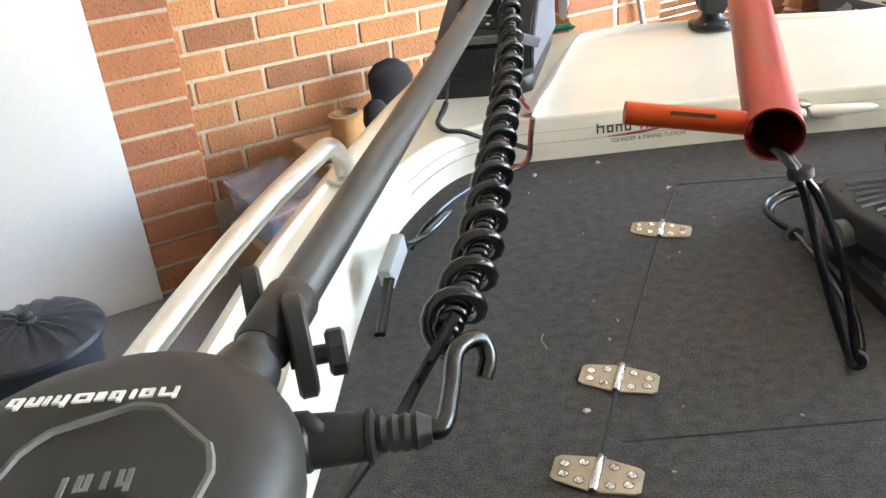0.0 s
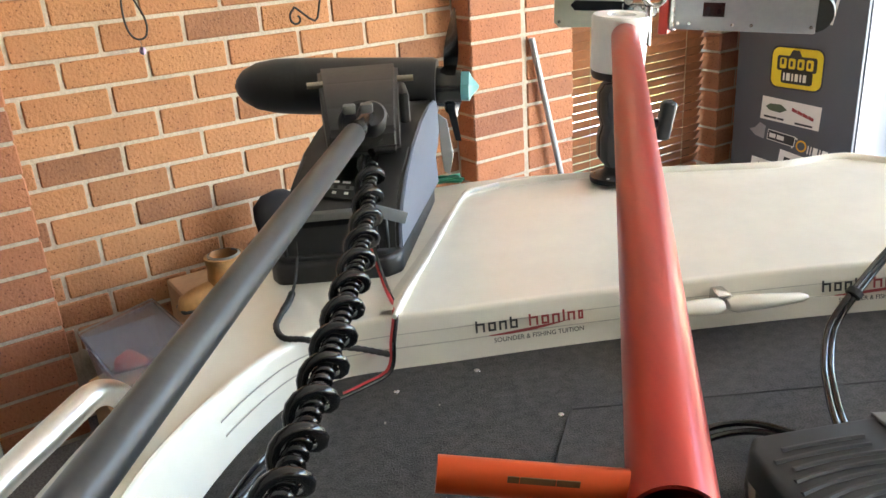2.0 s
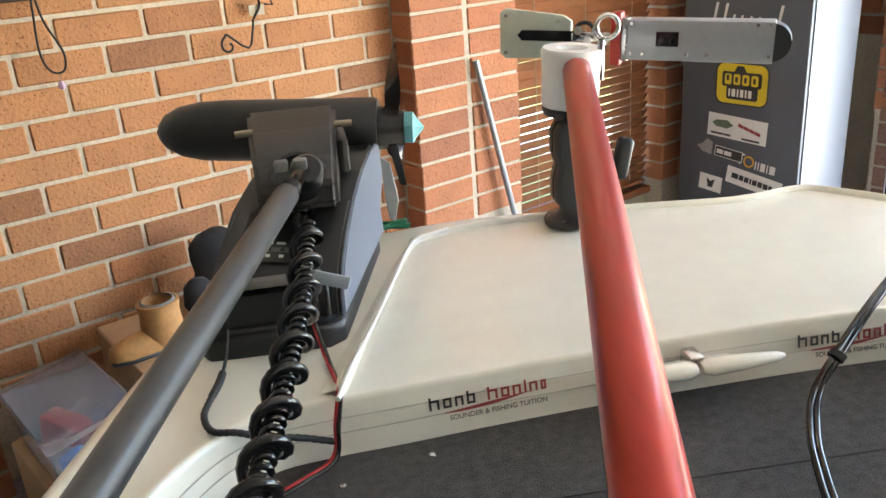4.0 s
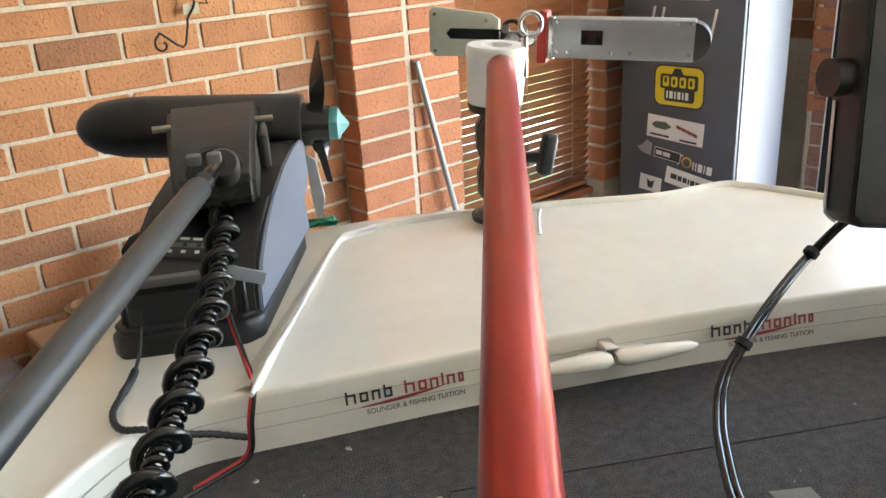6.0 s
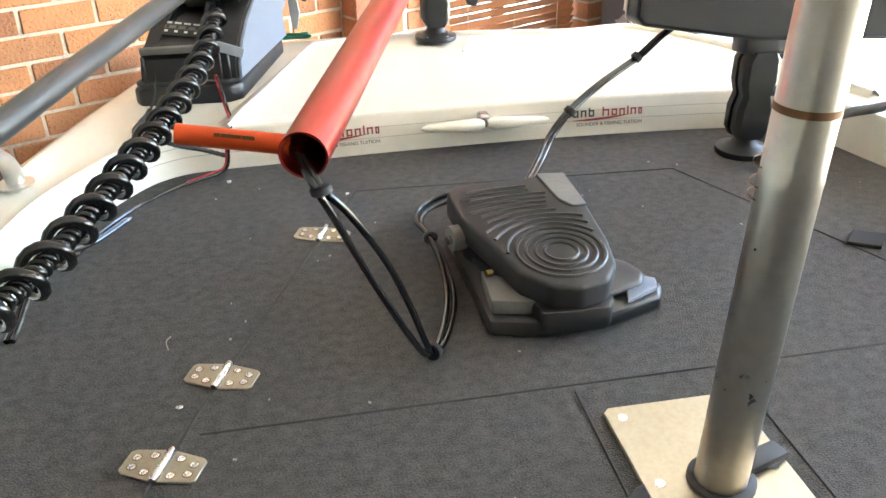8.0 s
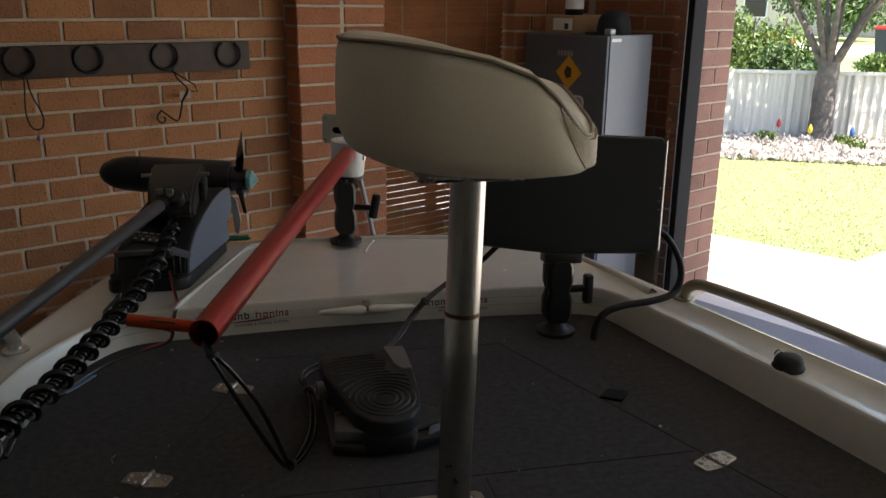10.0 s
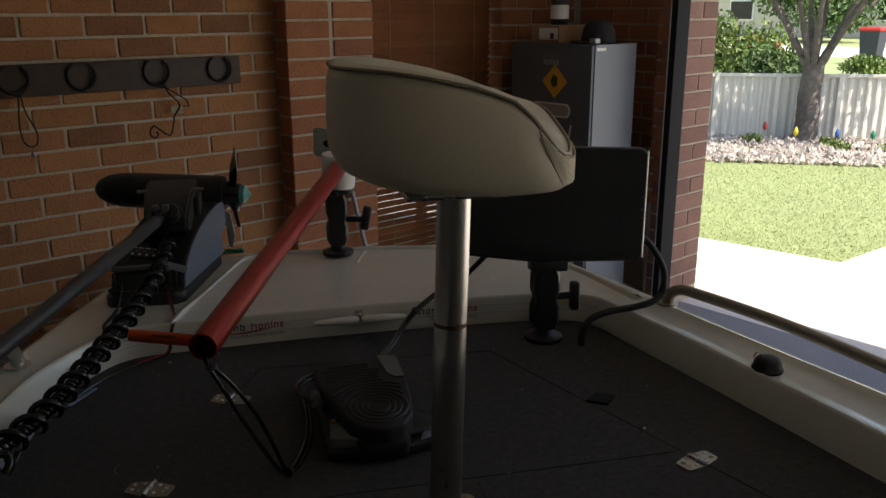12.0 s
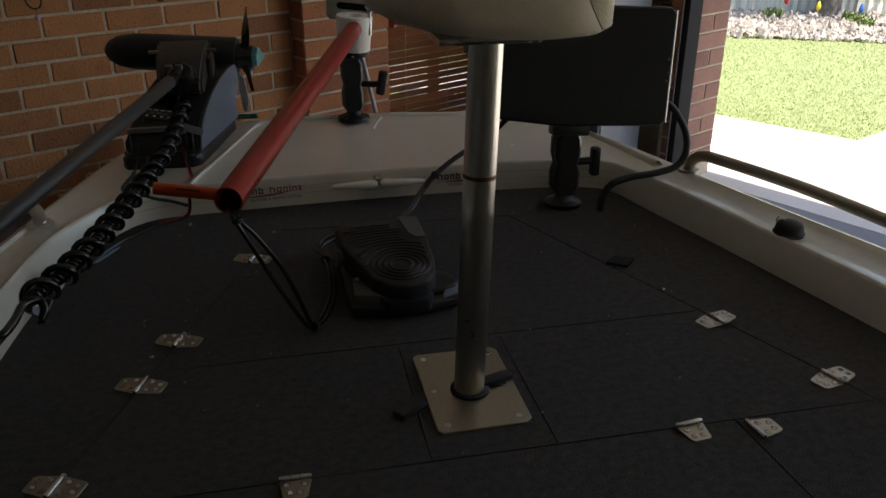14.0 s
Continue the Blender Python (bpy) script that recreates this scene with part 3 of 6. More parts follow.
rnd = random.Random(11)
for k in range(46):
    a, b, q = rnd.uniform(-0.55, 0.55), rnd.uniform(-1.05, -0.08), rnd.uniform(0, 6.28)
    n = rnd.uniform(0.0008, 0.0022)
    part("lint", moved(box((-n, -n * 0.6, 0), (n, n * 0.6, 0.0012)), Matrix.Translation((a, b, 0.0004)) @ Matrix.Rotation(q, 4, "Z")), LINT, boat, "", None)
part("lint", tube(smooth_path([(-0.537, -0.500, 0.001), (-0.541, -0.512, 0.002), (-0.537, -0.528, 0.001)], 5), 0.0006, 5), LINT, boat, "pale thread lying on the carpet")

# cleat and logo stickers on the lip
cleat = thing("mooring_cleat", (-0.03, -0.02, RISE - 0.03), "cream folding mooring cleat on the deck lip", "cleat", at=BOAT)
part("base", box((-0.075, 0.018, RISE - 0.045), (0.02, 0.042, RISE - 0.028), 0.004), GEL, cleat)
part("horn", loft([[(x, 0.002 + 0.016 * math.cos(q) * r, RISE - 0.022 + 0.011 * math.sin(q) * r) for q in [k * math.pi / 5 for k in range(10)]] for x, r in ((-0.155, 0.25), (-0.145, 0.55), (-0.10, 0.85), (-0.055, 1.0), (-0.043, 0.6))]), GEL, cleat, "", 60)
part("horn", loft([[(x, 0.002 + 0.016 * math.cos(q) * r, RISE - 0.022 + 0.011 * math.sin(q) * r) for q in [k * math.pi / 5 for k in range(10)]] for x, r in ((-0.037, 0.6), (-0.025, 1.0), (0.02, 0.85), (0.065, 0.55), (0.075, 0.25))]), GEL, cleat, "", 60)
part("stem", box((-0.05, 0.004, RISE - 0.03), (-0.03, 0.036, RISE - 0.008), 0.004), STEEL, cleat)


def word_bars(origin, right, up, widths, height, mat, parent, gap=0.12, thick=0.0006, name="bar"):
    """A word as a row of plain strokes: an upright for a narrow place, two uprights with a tie bar for a wide one."""
    m = axes(origin, right, Vector(right).cross(Vector(up)))
    x, st = 0.0, height * 0.17
    for k, w in enumerate(widths):
        W = w * height * 0.86
        tall = height if k % 3 == 0 else height * 0.76
        if w < 0.4:
            bms = [box((x, 0, 0), (x + st, tall, thick))]
        else:
            low = height * 0.76
            bms = [box((x, 0, 0), (x + st, tall, thick)), box((x + W - st, 0, 0), (x + W, low, thick)), box((x + st, low - st, 0), (x + W - st, low, thick))]
            if k % 2:
                bms.append(box((x + st, 0, 0), (x + W - st, st, thick)))
        part(name, moved(join(*bms), m), mat, parent, smooth=None)
        x += (w + gap) * height
    return x


def text_part(name, words, size, m, mat, parent, label=""):
    cu = bpy.data.curves.new(name, "FONT")
    cu.body, cu.size, cu.extrude = words, size, 0.0002
    ob = bpy.data.objects.new(name, cu)
    scene.collection.objects.link(ob)
    bpy.context.view_layer.update()
    me = bpy.data.meshes.new_from_object(ob)
    bpy.data.objects.remove(ob)
    bm = bmesh.new()
    bm.from_mesh(me)
    return part(name, moved(bm, m), mat, parent, label, None)


def lip_sticker(a, b, lean):
    t = thing("logo_sticker", (a, b, 0.02), "black and red logo sticker on the cream lip", "sticker", "lip stickers", at=BOAT)
    R = Vector((1, lean, 0)).normalized()
    U = Vector((0, 0.19, 1)).normalized()
    o = Vector((a, b, 0.035))
    word_bars(o, R, U, (0.9, 0.75, 0.75, 0.75), 0.0165, INK, t, 0.16)
    word_bars(o + R * 0.074, R, U, (0.9, 0.75, 0.75, 0.25, 0.75, 0.5), 0.0165, INKRED, t, 0.16)
    N = R.cross(U)
    sw = [[o + R * (0.018 + 0.13 * s) + U * (-0.006 + 0.010 * s * s + e * 0.0022 * math.sin(math.pi * min(1, s + 0.1))) + N * 0.0005 for e in (-1, 1)] for s in [k / 12 for k in range(13)]]
    part("swoosh", loft(sw, closed=False), INKRED, t, smooth=None)
    text_part("lettering", "SOUNDER & FISHING TUITION", 0.0092, Matrix.Translation(o + R * 0.024 - U * 0.0165 + N * 0.0006) @ Matrix((( R.x, U.x, N.x, 0), (R.y, U.y, N.y, 0), (R.z, U.z, N.z, 0), (0, 0, 0, 1))), INK, t, "small black capitals")


lip_sticker(-0.377, 0.0205, 0.075)
lip_sticker(0.115, 0.0345, -0.03)

# ---- bow-mount electric motor ----
motor = thing("trolling_motor", (-0.55, 0.3, RISE), "stowed black electric trolling motor with carbon-grey shaft on the bow", "trolling motor", at=BOAT)
FOOT = [(-0.655, 0.175), (-0.642, 0.152), (-0.485, 0.148), (-0.462, 0.165), (-0.385, 0.47), (-0.395, 0.50), (-0.54, 0.51), (-0.56, 0.49)]
part("base_plate", prism(FOOT, RISE, RISE + 0.036, 0.008, 3), BLACK, motor)
part("base_tray", prism([((x + 0.52) * 0.965 - 0.52, (y - 0.32) * 0.965 + 0.32) for x, y in FOOT], RISE + 0.036, RISE + 0.044, 0.003), RUBBER, motor)
TONGUE = material("pale_grey_strap", (0.30, 0.33, 0.37), 0.5, dark=0.85)
CHEEK = [(0.160, 0.040), (0.165, 0.072), (0.188, 0.103), (0.230, 0.133), (0.29, 0.160), (0.36, 0.180), (0.43, 0.190), (0.48, 0.190), (0.50, 0.180), (0.505, 0.13), (0.485, 0.105), (0.455, 0.095), (0.470, 0.040)]


def cheek(x0, x1, skew, mat, name, label="", inset=0.0, bevel=0.007):
    """A tall curved wing beside the motor's channel."""
    mid = (0.33, 0.10)
    prof = [(mid[0] + (y - mid[0]) * (1 - inset), mid[1] + (z - mid[1]) * (1 - inset)) for y, z in CHEEK]
    A = [(x0 + skew * (y - 0.16), y, RISE + z) for y, z in prof]
    B = [(x1 + skew * (y - 0.16), y, RISE + z) for y, z in prof]
    bm = loft([A, B])
    bmesh.ops.bevel(bm, geom=bm.edges[:], offset=bevel, segments=2, affect="EDGES")
    return part(name, bm, mat, motor, label)


cheek(-0.516, -0.466, 0.275, BLACK, "side_housing", bevel=0.005)
cheek(-0.4665, -0.4615, 0.275, SLATE, "side_panel", "slate grey satin side panel", 0.012, 0.0018)
part("rear_flap", moved(prism([(-0.368, 0.228), (-0.352, 0.215), (-0.343, 0.15), (-0.352, 0.112), (-0.362, 0.118), (-0.366, 0.16)], -0.003, 0.003, 0.001, 1), Matrix.Translation((0, 0.508, 0)) @ Matrix.Rotation(radians(90), 4, "X")), GREYMET, motor, "pale metal rear flap")
cheek(-0.640, -0.606, 0.33, BLACK, "side_housing")
part("channel", loft([[(-0.622, 0.165, RISE + 0.04), (-0.50, 0.165, RISE + 0.04), (-0.50, 0.165, RISE + 0.085), (-0.622, 0.165, RISE + 0.085)],
                      [(-0.61, 0.19, RISE + 0.04), (-0.49, 0.19, RISE + 0.04), (-0.49, 0.19, RISE + 0.105), (-0.61, 0.19, RISE + 0.105)],
                      [(-0.585, 0.27, RISE + 0.04), (-0.47, 0.27, RISE + 0.04), (-0.47, 0.27, RISE + 0.135), (-0.585, 0.27, RISE + 0.135)],
                      [(-0.53, 0.45, RISE + 0.04), (-0.42, 0.45, RISE + 0.04), (-0.42, 0.45, RISE + 0.15), (-0.53, 0.45, RISE + 0.15)]]), BLACK, motor, "", 30)
for x in (-0.632, -0.50, -0.485):
    part("front_rib", box((x, 0.158, RISE + 0.044), (x + 0.006, 0.166, RISE + 0.092), 0.002, 1), BLACK, motor)
part("grey_strap", box((-0.632, 0.160, RISE + 0.094), (-0.485, 0.176, RISE + 0.106), 0.003), GREYPAD, motor, "", 30)
part("strap_tongue", moved(box((-0.024, -0.003, -0.009), (0.026, 0.002, 0.009), 0.002), Matrix.Translation((-0.476, 0.150, RISE + 0.100)) @ Matrix.Rotation(radians(20), 4, "Y")), TONGUE, motor, "loose grey strap end")
panel = part("control_panel", moved(box((-0.048, -0.020, 0), (0.042, 0.020, 0.004), 0.002), Matrix.Translation((-0.553, 0.222, RISE + 0.120)) @ Matrix.Rotation(radians(25), 4, "X") @ Matrix.Rotation(radians(-14), 4, "Z")), CHAR, motor, "small control panel with buttons")
PM = Matrix.Translation((-0.553, 0.222, RISE + 0.1245)) @ Matrix.Rotation(radians(25), 4, "X") @ Matrix.Rotation(radians(-14), 4, "Z")
part("button_row", moved(box((-0.042, -0.004, 0), (0.030, 0.004, 0.0008)), PM), GREYPAD, panel)
for k in range(4):
    part("button", moved(box((-0.036 + k * 0.018, -0.003, 0.0008), (-0.030 + k * 0.018, 0.003, 0.0022), 0.0005, 1), PM), BLACK, panel)
    part("mark", moved(box((-0.036 + k * 0.018, -0.014, 0.0), (-0.030 + k * 0.018, -0.009, 0.0008)), PM), INKWHITE, panel)
    part("mark", moved(box((-0.040 + k * 0.017, 0.010, 0.0), (-0.028 + k * 0.017, 0.014, 0.0008)), PM), INKWHITE, panel)
# badge as plain bars on the slate panel
word_bars(Vector((-0.4345, 0.275, RISE + 0.098)), Vector((0.27, 1, 0.42)).normalized(), Vector((0.0, -0.38, 0.92)), (0.8, 0.55, 0.35, 0.55, 0.35, 0.75, 0.55, 0.2, 0.55, 0.55), 0.020, INKWHITE, motor, 0.16)
# lower unit laid across the mount
NOSE, HUB = Vector((-0.728, 0.599, 0.289)), Vector((-0.291, 0.512, 0.269))
L = HUB - NOSE
D = L.normalized()
part("lower_unit", lathe([(0, 0.004), (0.004, 0.016), (0.015, 0.029), (0.04, 0.042), (0.075, 0.049), (0.12, 0.051), (0.122, 0.0505), (0.124, 0.051), (0.365, 0.051), (0.372, 0.048)], NOSE, D, 32), BLACK, motor, "matt black torpedo shaped lower unit", 60)
part("lock_pin", tube([NOSE + D * 0.003 + Vector((0, -0.004, 0)), NOSE - D * 0.002 + Vector((0, -0.006, 0))], 0.005, 10), GLOSS, motor)
part("prop_hub", lathe([(0.37, 0.036), (0.385, 0.036), (0.392, 0.031), (0.416, 0.030)], NOSE, D, 24), GLOSS, motor)
part("prop_nut", lathe([(0.414, 0.028), (0.418, 0.029), (0.430, 0.029), (0.434, 0.020), (0.447, 0.003)], NOSE, D, 6), TEAL, motor, "pale teal propeller nut", 20)
for ang, ln in ((6, 0.112), (200, 0.036)):
    u = Matrix.Rotation(radians(ang), 3, D) @ (Vector((0, 0, 1)) - D * D.z).normalized()
    w = D.cross(u)
    c = NOSE + D * 0.395
    rows = []
    for s in [k / 9 for k in range(10)]:
        ch = 0.016 * math.sin(math.pi * (0.18 + 0.74 * s)) + 0.004
        tw = radians(58 - 38 * s)
        ax = w * math.cos(tw) + D * math.sin(tw)
        mid = c + u * (0.026 + ln * s) + D * 0.010 * s
        nn = u.cross(ax)
        rows.append([mid - ax * ch, mid - ax * ch * 0.4 + nn * 0.003, mid + ax * ch * 0.5 + nn * 0.002, mid + ax * ch, mid + ax * ch * 0.5 - nn * 0.001, mid - ax * ch * 0.4 - nn * 0.001])
    part("prop_blade", loft(rows), GLOSS, motor, "", 60)
part("skeg", loft([[NOSE + D * 0.385 + Vector((0, 0, -0.03)), NOSE + D * 0.40 + Vector((0, 0.004, -0.03)), NOSE + D * 0.40 + Vector((0, -0.004, -0.03))], [NOSE + D * 0.40 + Vector((0, 0, -0.10)), NOSE + D * 0.41 + Vector((0, 0.003, -0.10)), NOSE + D * 0.41 + Vector((0, -0.003, -0.10))]]), BLACK, motor)
# pivot bracket over the lower unit
yb = loft([[(-0.556, 0.245, 0.238), (-0.450, 0.245, 0.238), (-0.449, 0.252, 0.268), (-0.557, 0.252, 0.268)],
           [(-0.560, 0.30, 0.215), (-0.446, 0.30, 0.215), (-0.445, 0.30, 0.296), (-0.561, 0.30, 0.296)],
           [(-0.567, 0.385, 0.20), (-0.440, 0.385, 0.20), (-0.440, 0.385, 0.318), (-0.567, 0.385, 0.318)],
           [(-0.575, 0.52, 0.21), (-0.432, 0.52, 0.21), (-0.432, 0.52, 0.322), (-0.575, 0.52, 0.322)]])
bmesh.ops.bevel(yb, geom=yb.edges[:], offset=0.007, segments=3, affect="EDGES")
yoke = part("yoke", yb, CHAR, motor, "charcoal cast pivot yoke")
part("yoke_ring", lathe([(-0.01, 0.040), (0.004, 0.040), (0.008, 0.038), (0.008, 0.033), (0.0, 0.031), (-0.01, 0.031)], (-0.500, 0.272, 0.272), (0.05, -0.72, 0.62), 28), CHAR, yoke)
part("yoke_ear", box((-0.442, 0.36, 0.185), (-0.424, 0.46, 0.300), 0.008), CHAR, yoke)
for s in (-1, 1):
    part("pivot_pin", tube([(-0.500 + s * 0.060, 0.392, 0.316), (-0.500 + s * 0.086, 0.390, 0.316)], 0.0050, 10), BRUSHED, yoke)
part("steer_knob", lathe([(-0.02, 0.022), (0.02, 0.022), (0.026, 0.018), (0.026, 0.0)], (-0.488, 0.245, 0.285), (0.05, -0.8, 0.5), 20), BLACK, yoke)
S0, S1 = Vector((-0.513, 0.135, 0.293)), Vector((-0.752, -0.905, 0.258))
SD = (S1 - S0).normalized()
part("shaft_collar", lathe([(-0.125, 0.010), (-0.03, 0.010)] + [(-0.030 + 0.004 * k, 0.0125 if k % 2 else 0.0095) for k in range(7)] + [(-0.001, 0.0145), (0.002, 0.0155)], S0, SD, 20), GLOSS, motor)
for dx in (-0.026, -0.002):
    part("collar_clip", moved(box((dx, -0.010, 0.014), (dx + 0.018, 0.008, 0.027), 0.003), Matrix.Translation(S0 - SD * 0.055)), GREYPAD, motor)
SHAFTM = material("grey_composite_shaft", (0.044, 0.045, 0.047), 0.36, dark=0.82, grain=220, blotch=30, bump=0, rough_vary=0.03)
shaft_pts = [S0.lerp(S1, k / 12) for k in range(13)]
part("shaft", tube(shaft_pts, 0.0150, 24), SHAFTM, motor, "dark grey scuffed composite shaft", 60)
# head
HC = S1 + SD * 0.078 + Vector((-0.018, 0, -0.002))
prof = [(-0.055, 0.045), (-0.052, 0.060), (-0.035, 0.072), (-0.005, 0.079), (0.010, 0.079), (0.022, 0.074), (0.031, 0.064), (0.036, 0.050), (0.038, 0.0)]
hd = lathe(prof, HC, (0.10, -0.05, 1), 40)
for v in hd.verts:
    r = v.co - HC
    v.co = HC + r + SD * (0.35 * r.dot(SD)) * (1 if r.dot(SD) > 0 else 0.5) + Vector((min(0.0, r.x) * 0.25, 0, 0))
head = part("head", hd, CHAR, motor, "charcoal rounded motor head", 60)
HM = Matrix.Translation(HC + Vector((0.004, -0.036, 0.0378))) @ Matrix.Rotation(math.atan2(SD.y, SD.x), 4, "Z") @ Matrix.Rotation(radians(5), 4, "Y")
part("badge_ring", moved(loft([[Vector((0.046 * math.cos(q) * 1.30 * r, 0.054 * math.sin(q) * r, z)) for q in [k * math.pi / 3 + d for k in range(6) for d in (-0.16, 0.0, 0.16)]] for r, z in ((0.86, 0.0), (0.875, 0.0020), (0.915, 0.0020), (0.93, 0.0))], caps=False), HM), GREYPAD, head)
word_bars(HC + Vector((0.024, 0.034, 0.0388)), Vector((-1, -0.10, 0.075)).normalized(), Vector((0.0, -0.97, 0.22)), (0.85, 0.6, 0.35, 0.6, 0.4, 0.8, 0.6, 0.2, 0.6, 0.6), 0.0118, INKWHITE, head, 0.10, thick=0.001, name="badge_bar")
word_bars(HC + Vector((0.02, -0.022, 0.0405)), Vector((-1, -0.1, 0.0)).normalized(), Vector((0, -1, 0.05)), (0.5, 0.3, 0.5, 0.2), 0.014, GREYPAD, head, 0.2, name="badge_bar")
part("neck", lathe([(-0.02, 0.018), (0.0, 0.021), (0.03, 0.026)], S1, SD, 20), BLACK, motor)
# depth collar and clamp on the shaft
CL = S0.lerp(S1, 0.945)
part("clamp", lathe([(-0.030, 0.0158), (-0.027, 0.0175), (0.022, 0.0175), (0.026, 0.0158)], CL, SD, 20), BLACK, motor)
DISC = [(-0.0062, 0.020), (-0.0062, 0.029), (-0.0042, 0.032), (0.0042, 0.032), (0.0062, 0.029), (0.0062, 0.010)]
part("clamp_shell", lathe(DISC, CL + Vector((0.014, -0.008, -0.010)), (1, 0.25, 0), 32), BLACK, motor, "round black clamp shell", 30)
part("clamp_shell", lathe([(h, r * 0.82) for h, r in DISC], CL + Vector((-0.019, 0.034, -0.006)), (1, 0.25, 0), 32), RUBBER, motor, "round black clamp shell", 30)
KN = CL + Vector((0.024, -0.014, -0.014))
part("clamp_knob", join(lathe([(-0.016, 0.006), (0.006, 0.006)], KN, (1, 0.2, 0), 12), lathe([(0.006, 0.012), (0.008, 0.0145), (0.016, 0.0145), (0.018, 0.012)], KN, (1, 0.2, 0), 8)), BLACK, motor, "", 25)
part("screw_tail", tube(smooth_path([CL + Vector((0.012, -0.035, -0.045)), CL + Vector((0.022, -0.04, -0.050)), CL + Vector((0.034, -0.036, -0.062))], 4), 0.007, 10), RUBBER, motor)
# plug and steel elbow on the head
PLUG = Vector((-0.728, -0.884, 0.200))
PD = Vector((1, 0.02, 0.0)).normalized()
part("plug", lathe([(-0.03, 0.017), (0.0, 0.0185), (0.012, 0.0185), (0.014, 0.0165), (0.03, 0.016), (0.032, 0.0155), (0.046, 0.015), (0.047, 0.017), (0.050, 0.017), (0.052, 0.012)] + [(0.052 + 0.0035 * k, 0.0118 if k % 2 else 0.0102) for k in range(9)] + [(0.085, 0.008)], PLUG - PD * 0.008, PD, 20), BLACK, motor, "", 30)
PE = PLUG + PD * 0.074
part("cable_elbow", tube(smooth_path([PE, PE + PD * 0.010 + Vector((0, 0.004, 0)), (-0.638, -0.845, 0.202), (-0.633, -0.815, 0.208), (-0.618, -0.798, 0.205), (-0.612, -0.803, 0.192), (-0.616, -0.812, 0.182)], 6), 0.0062, 12), GLOSS, motor)

# coiled cable looped along the shaft, with a thin cable wound through it
axis_pts = smooth_path([(-0.494, 0.235, 0.222), (-0.502, 0.15, 0.204), (-0.511, 0.05, 0.187), (-0.535, -0.13, 0.173), (-0.557, -0.28, 0.169), (-0.589, -0.50, 0.173), (-0.611, -0.64, 0.179), (-0.627, -0.715, 0.186), (-0.641, -0.772, 0.192)], 40)
def coil(points, turns, radius, phase=0.0, steps=None, grow=(1, 1)):
    """A helix about a curve."""
    n = int(turns * 14)
    cum = [0.0]
    for p, q in zip(points, points[1:]):
        cum.append(cum[-1] + (q - p).length)
    out, j = [], 0
    for k in range(n + 1):
        s = cum[-1] * k / n
        while j < len(cum) - 2 and cum[j + 1] < s:
            j += 1
        p = points[j].lerp(points[j + 1], (s - cum[j]) / max(1e-9, cum[j + 1] - cum[j]))
        d = (points[min(j + 2, len(points) - 1)] - points[max(j - 1, 0)]).normalized()
        u = Vector((0, 0, 1)) - d * d.z
        u.normalize()
        w = d.cross(u)
        a = 2 * math.pi * turns * k / n + phase
        g = grow[0] + (grow[1] - grow[0]) * k / n
        out.append(p + radius * g * (math.cos(a) * u + math.sin(a) * w))
    return out
cable = thing("coiled_cable", (-0.55, -0.1, 0.12), "glossy black coiled cable wound with a second cable beside the shaft", "cable", at=BOAT)
part("inner_coil", tube(coil(axis_pts, 74, 0.0080), 0.0036, 7), GLOSS, cable, "tight glossy black coil", 80)
part("outer_coil", tube(coil(axis_pts, 17.5, 0.0182, 0.6, grow=(0.92, 0.98)), 0.0056, 10), GLOSS, cable, "wide loops of thicker cable", 80)
part("cable_end", tube(smooth_path([(-0.632, -0.765, 0.205), (-0.650, -0.785, 0.185), (-0.664, -0.792, 0.165), (-0.680, -0.815, 0.150), (-0.705, -0.85, 0.140), (-0.735, -0.90, 0.130)], 6), 0.0045, 8), GLOSS, cable)
part("cable_end", tube(smooth_path([(-0.492, 0.245, 0.232), (-0.496, 0.262, 0.245), (-0.50, 0.28, 0.235), (-0.50, 0.29, 0.21)], 5), 0.005, 8), GLOSS, cable)

# power leads at the motor foot
red_lead = thing("red_power_lead", (-0.49, 0.10, RISE), "thin red and black power lead running off the motor foot", "wire", at=BOAT)
lead = smooth_path([(-0.506, 0.150, RISE + 0.055), (-0.499, 0.125, RISE + 0.030), (-0.490, 0.09, RISE + 0.008), (-0.484, 0.055, RISE + 0.005), (-0.484, 0.022, RISE + 0.003), (-0.490, 0.002, 0.05), (-0.498, -0.006, 0.010), (-0.535, -0.032, 0.005), (-0.580, -0.065, 0.005), (-0.630, -0.125, 0.005), (-0.668, -0.20, 0.005), (-0.688, -0.28, 0.010)], 6)
part("red_core", tube(lead[:46], 0.0028, 8), REDW, red_lead)
part("black_core", tube([p + Vector((0.003, -0.003, -0.001)) for p in lead], 0.0028, 8), GLOSS, red_lead)
net = thing("network_lead", (-0.62, 0.1, RISE), "black corrugated lead with an inline plug curving over the cream deck", "cable", at=BOAT)
pth = smooth_path([(-0.612, 0.148, RISE + 0.05), (-0.617, 0.125, RISE + 0.022), (-0.624, 0.09, RISE + 0.010), (-0.632, 0.055, RISE + 0.008), (-0.637, 0.018, RISE + 0.007), (-0.625, -0.015, RISE + 0.006), (-0.598, -0.022, RISE + 0.004), (-0.566, -0.016, 0.058), (-0.53, -0.008, 0.045), (-0.494, 0.000, 0.028)], 8)
part("lead", tube(pth, [0.0022 if k < 13 else (0.0050 if 13 <= k < 24 else (0.0044 if k % 2 else 0.0036)) for k in range(len(pth))], 10), RUBBER, net, "", 60)

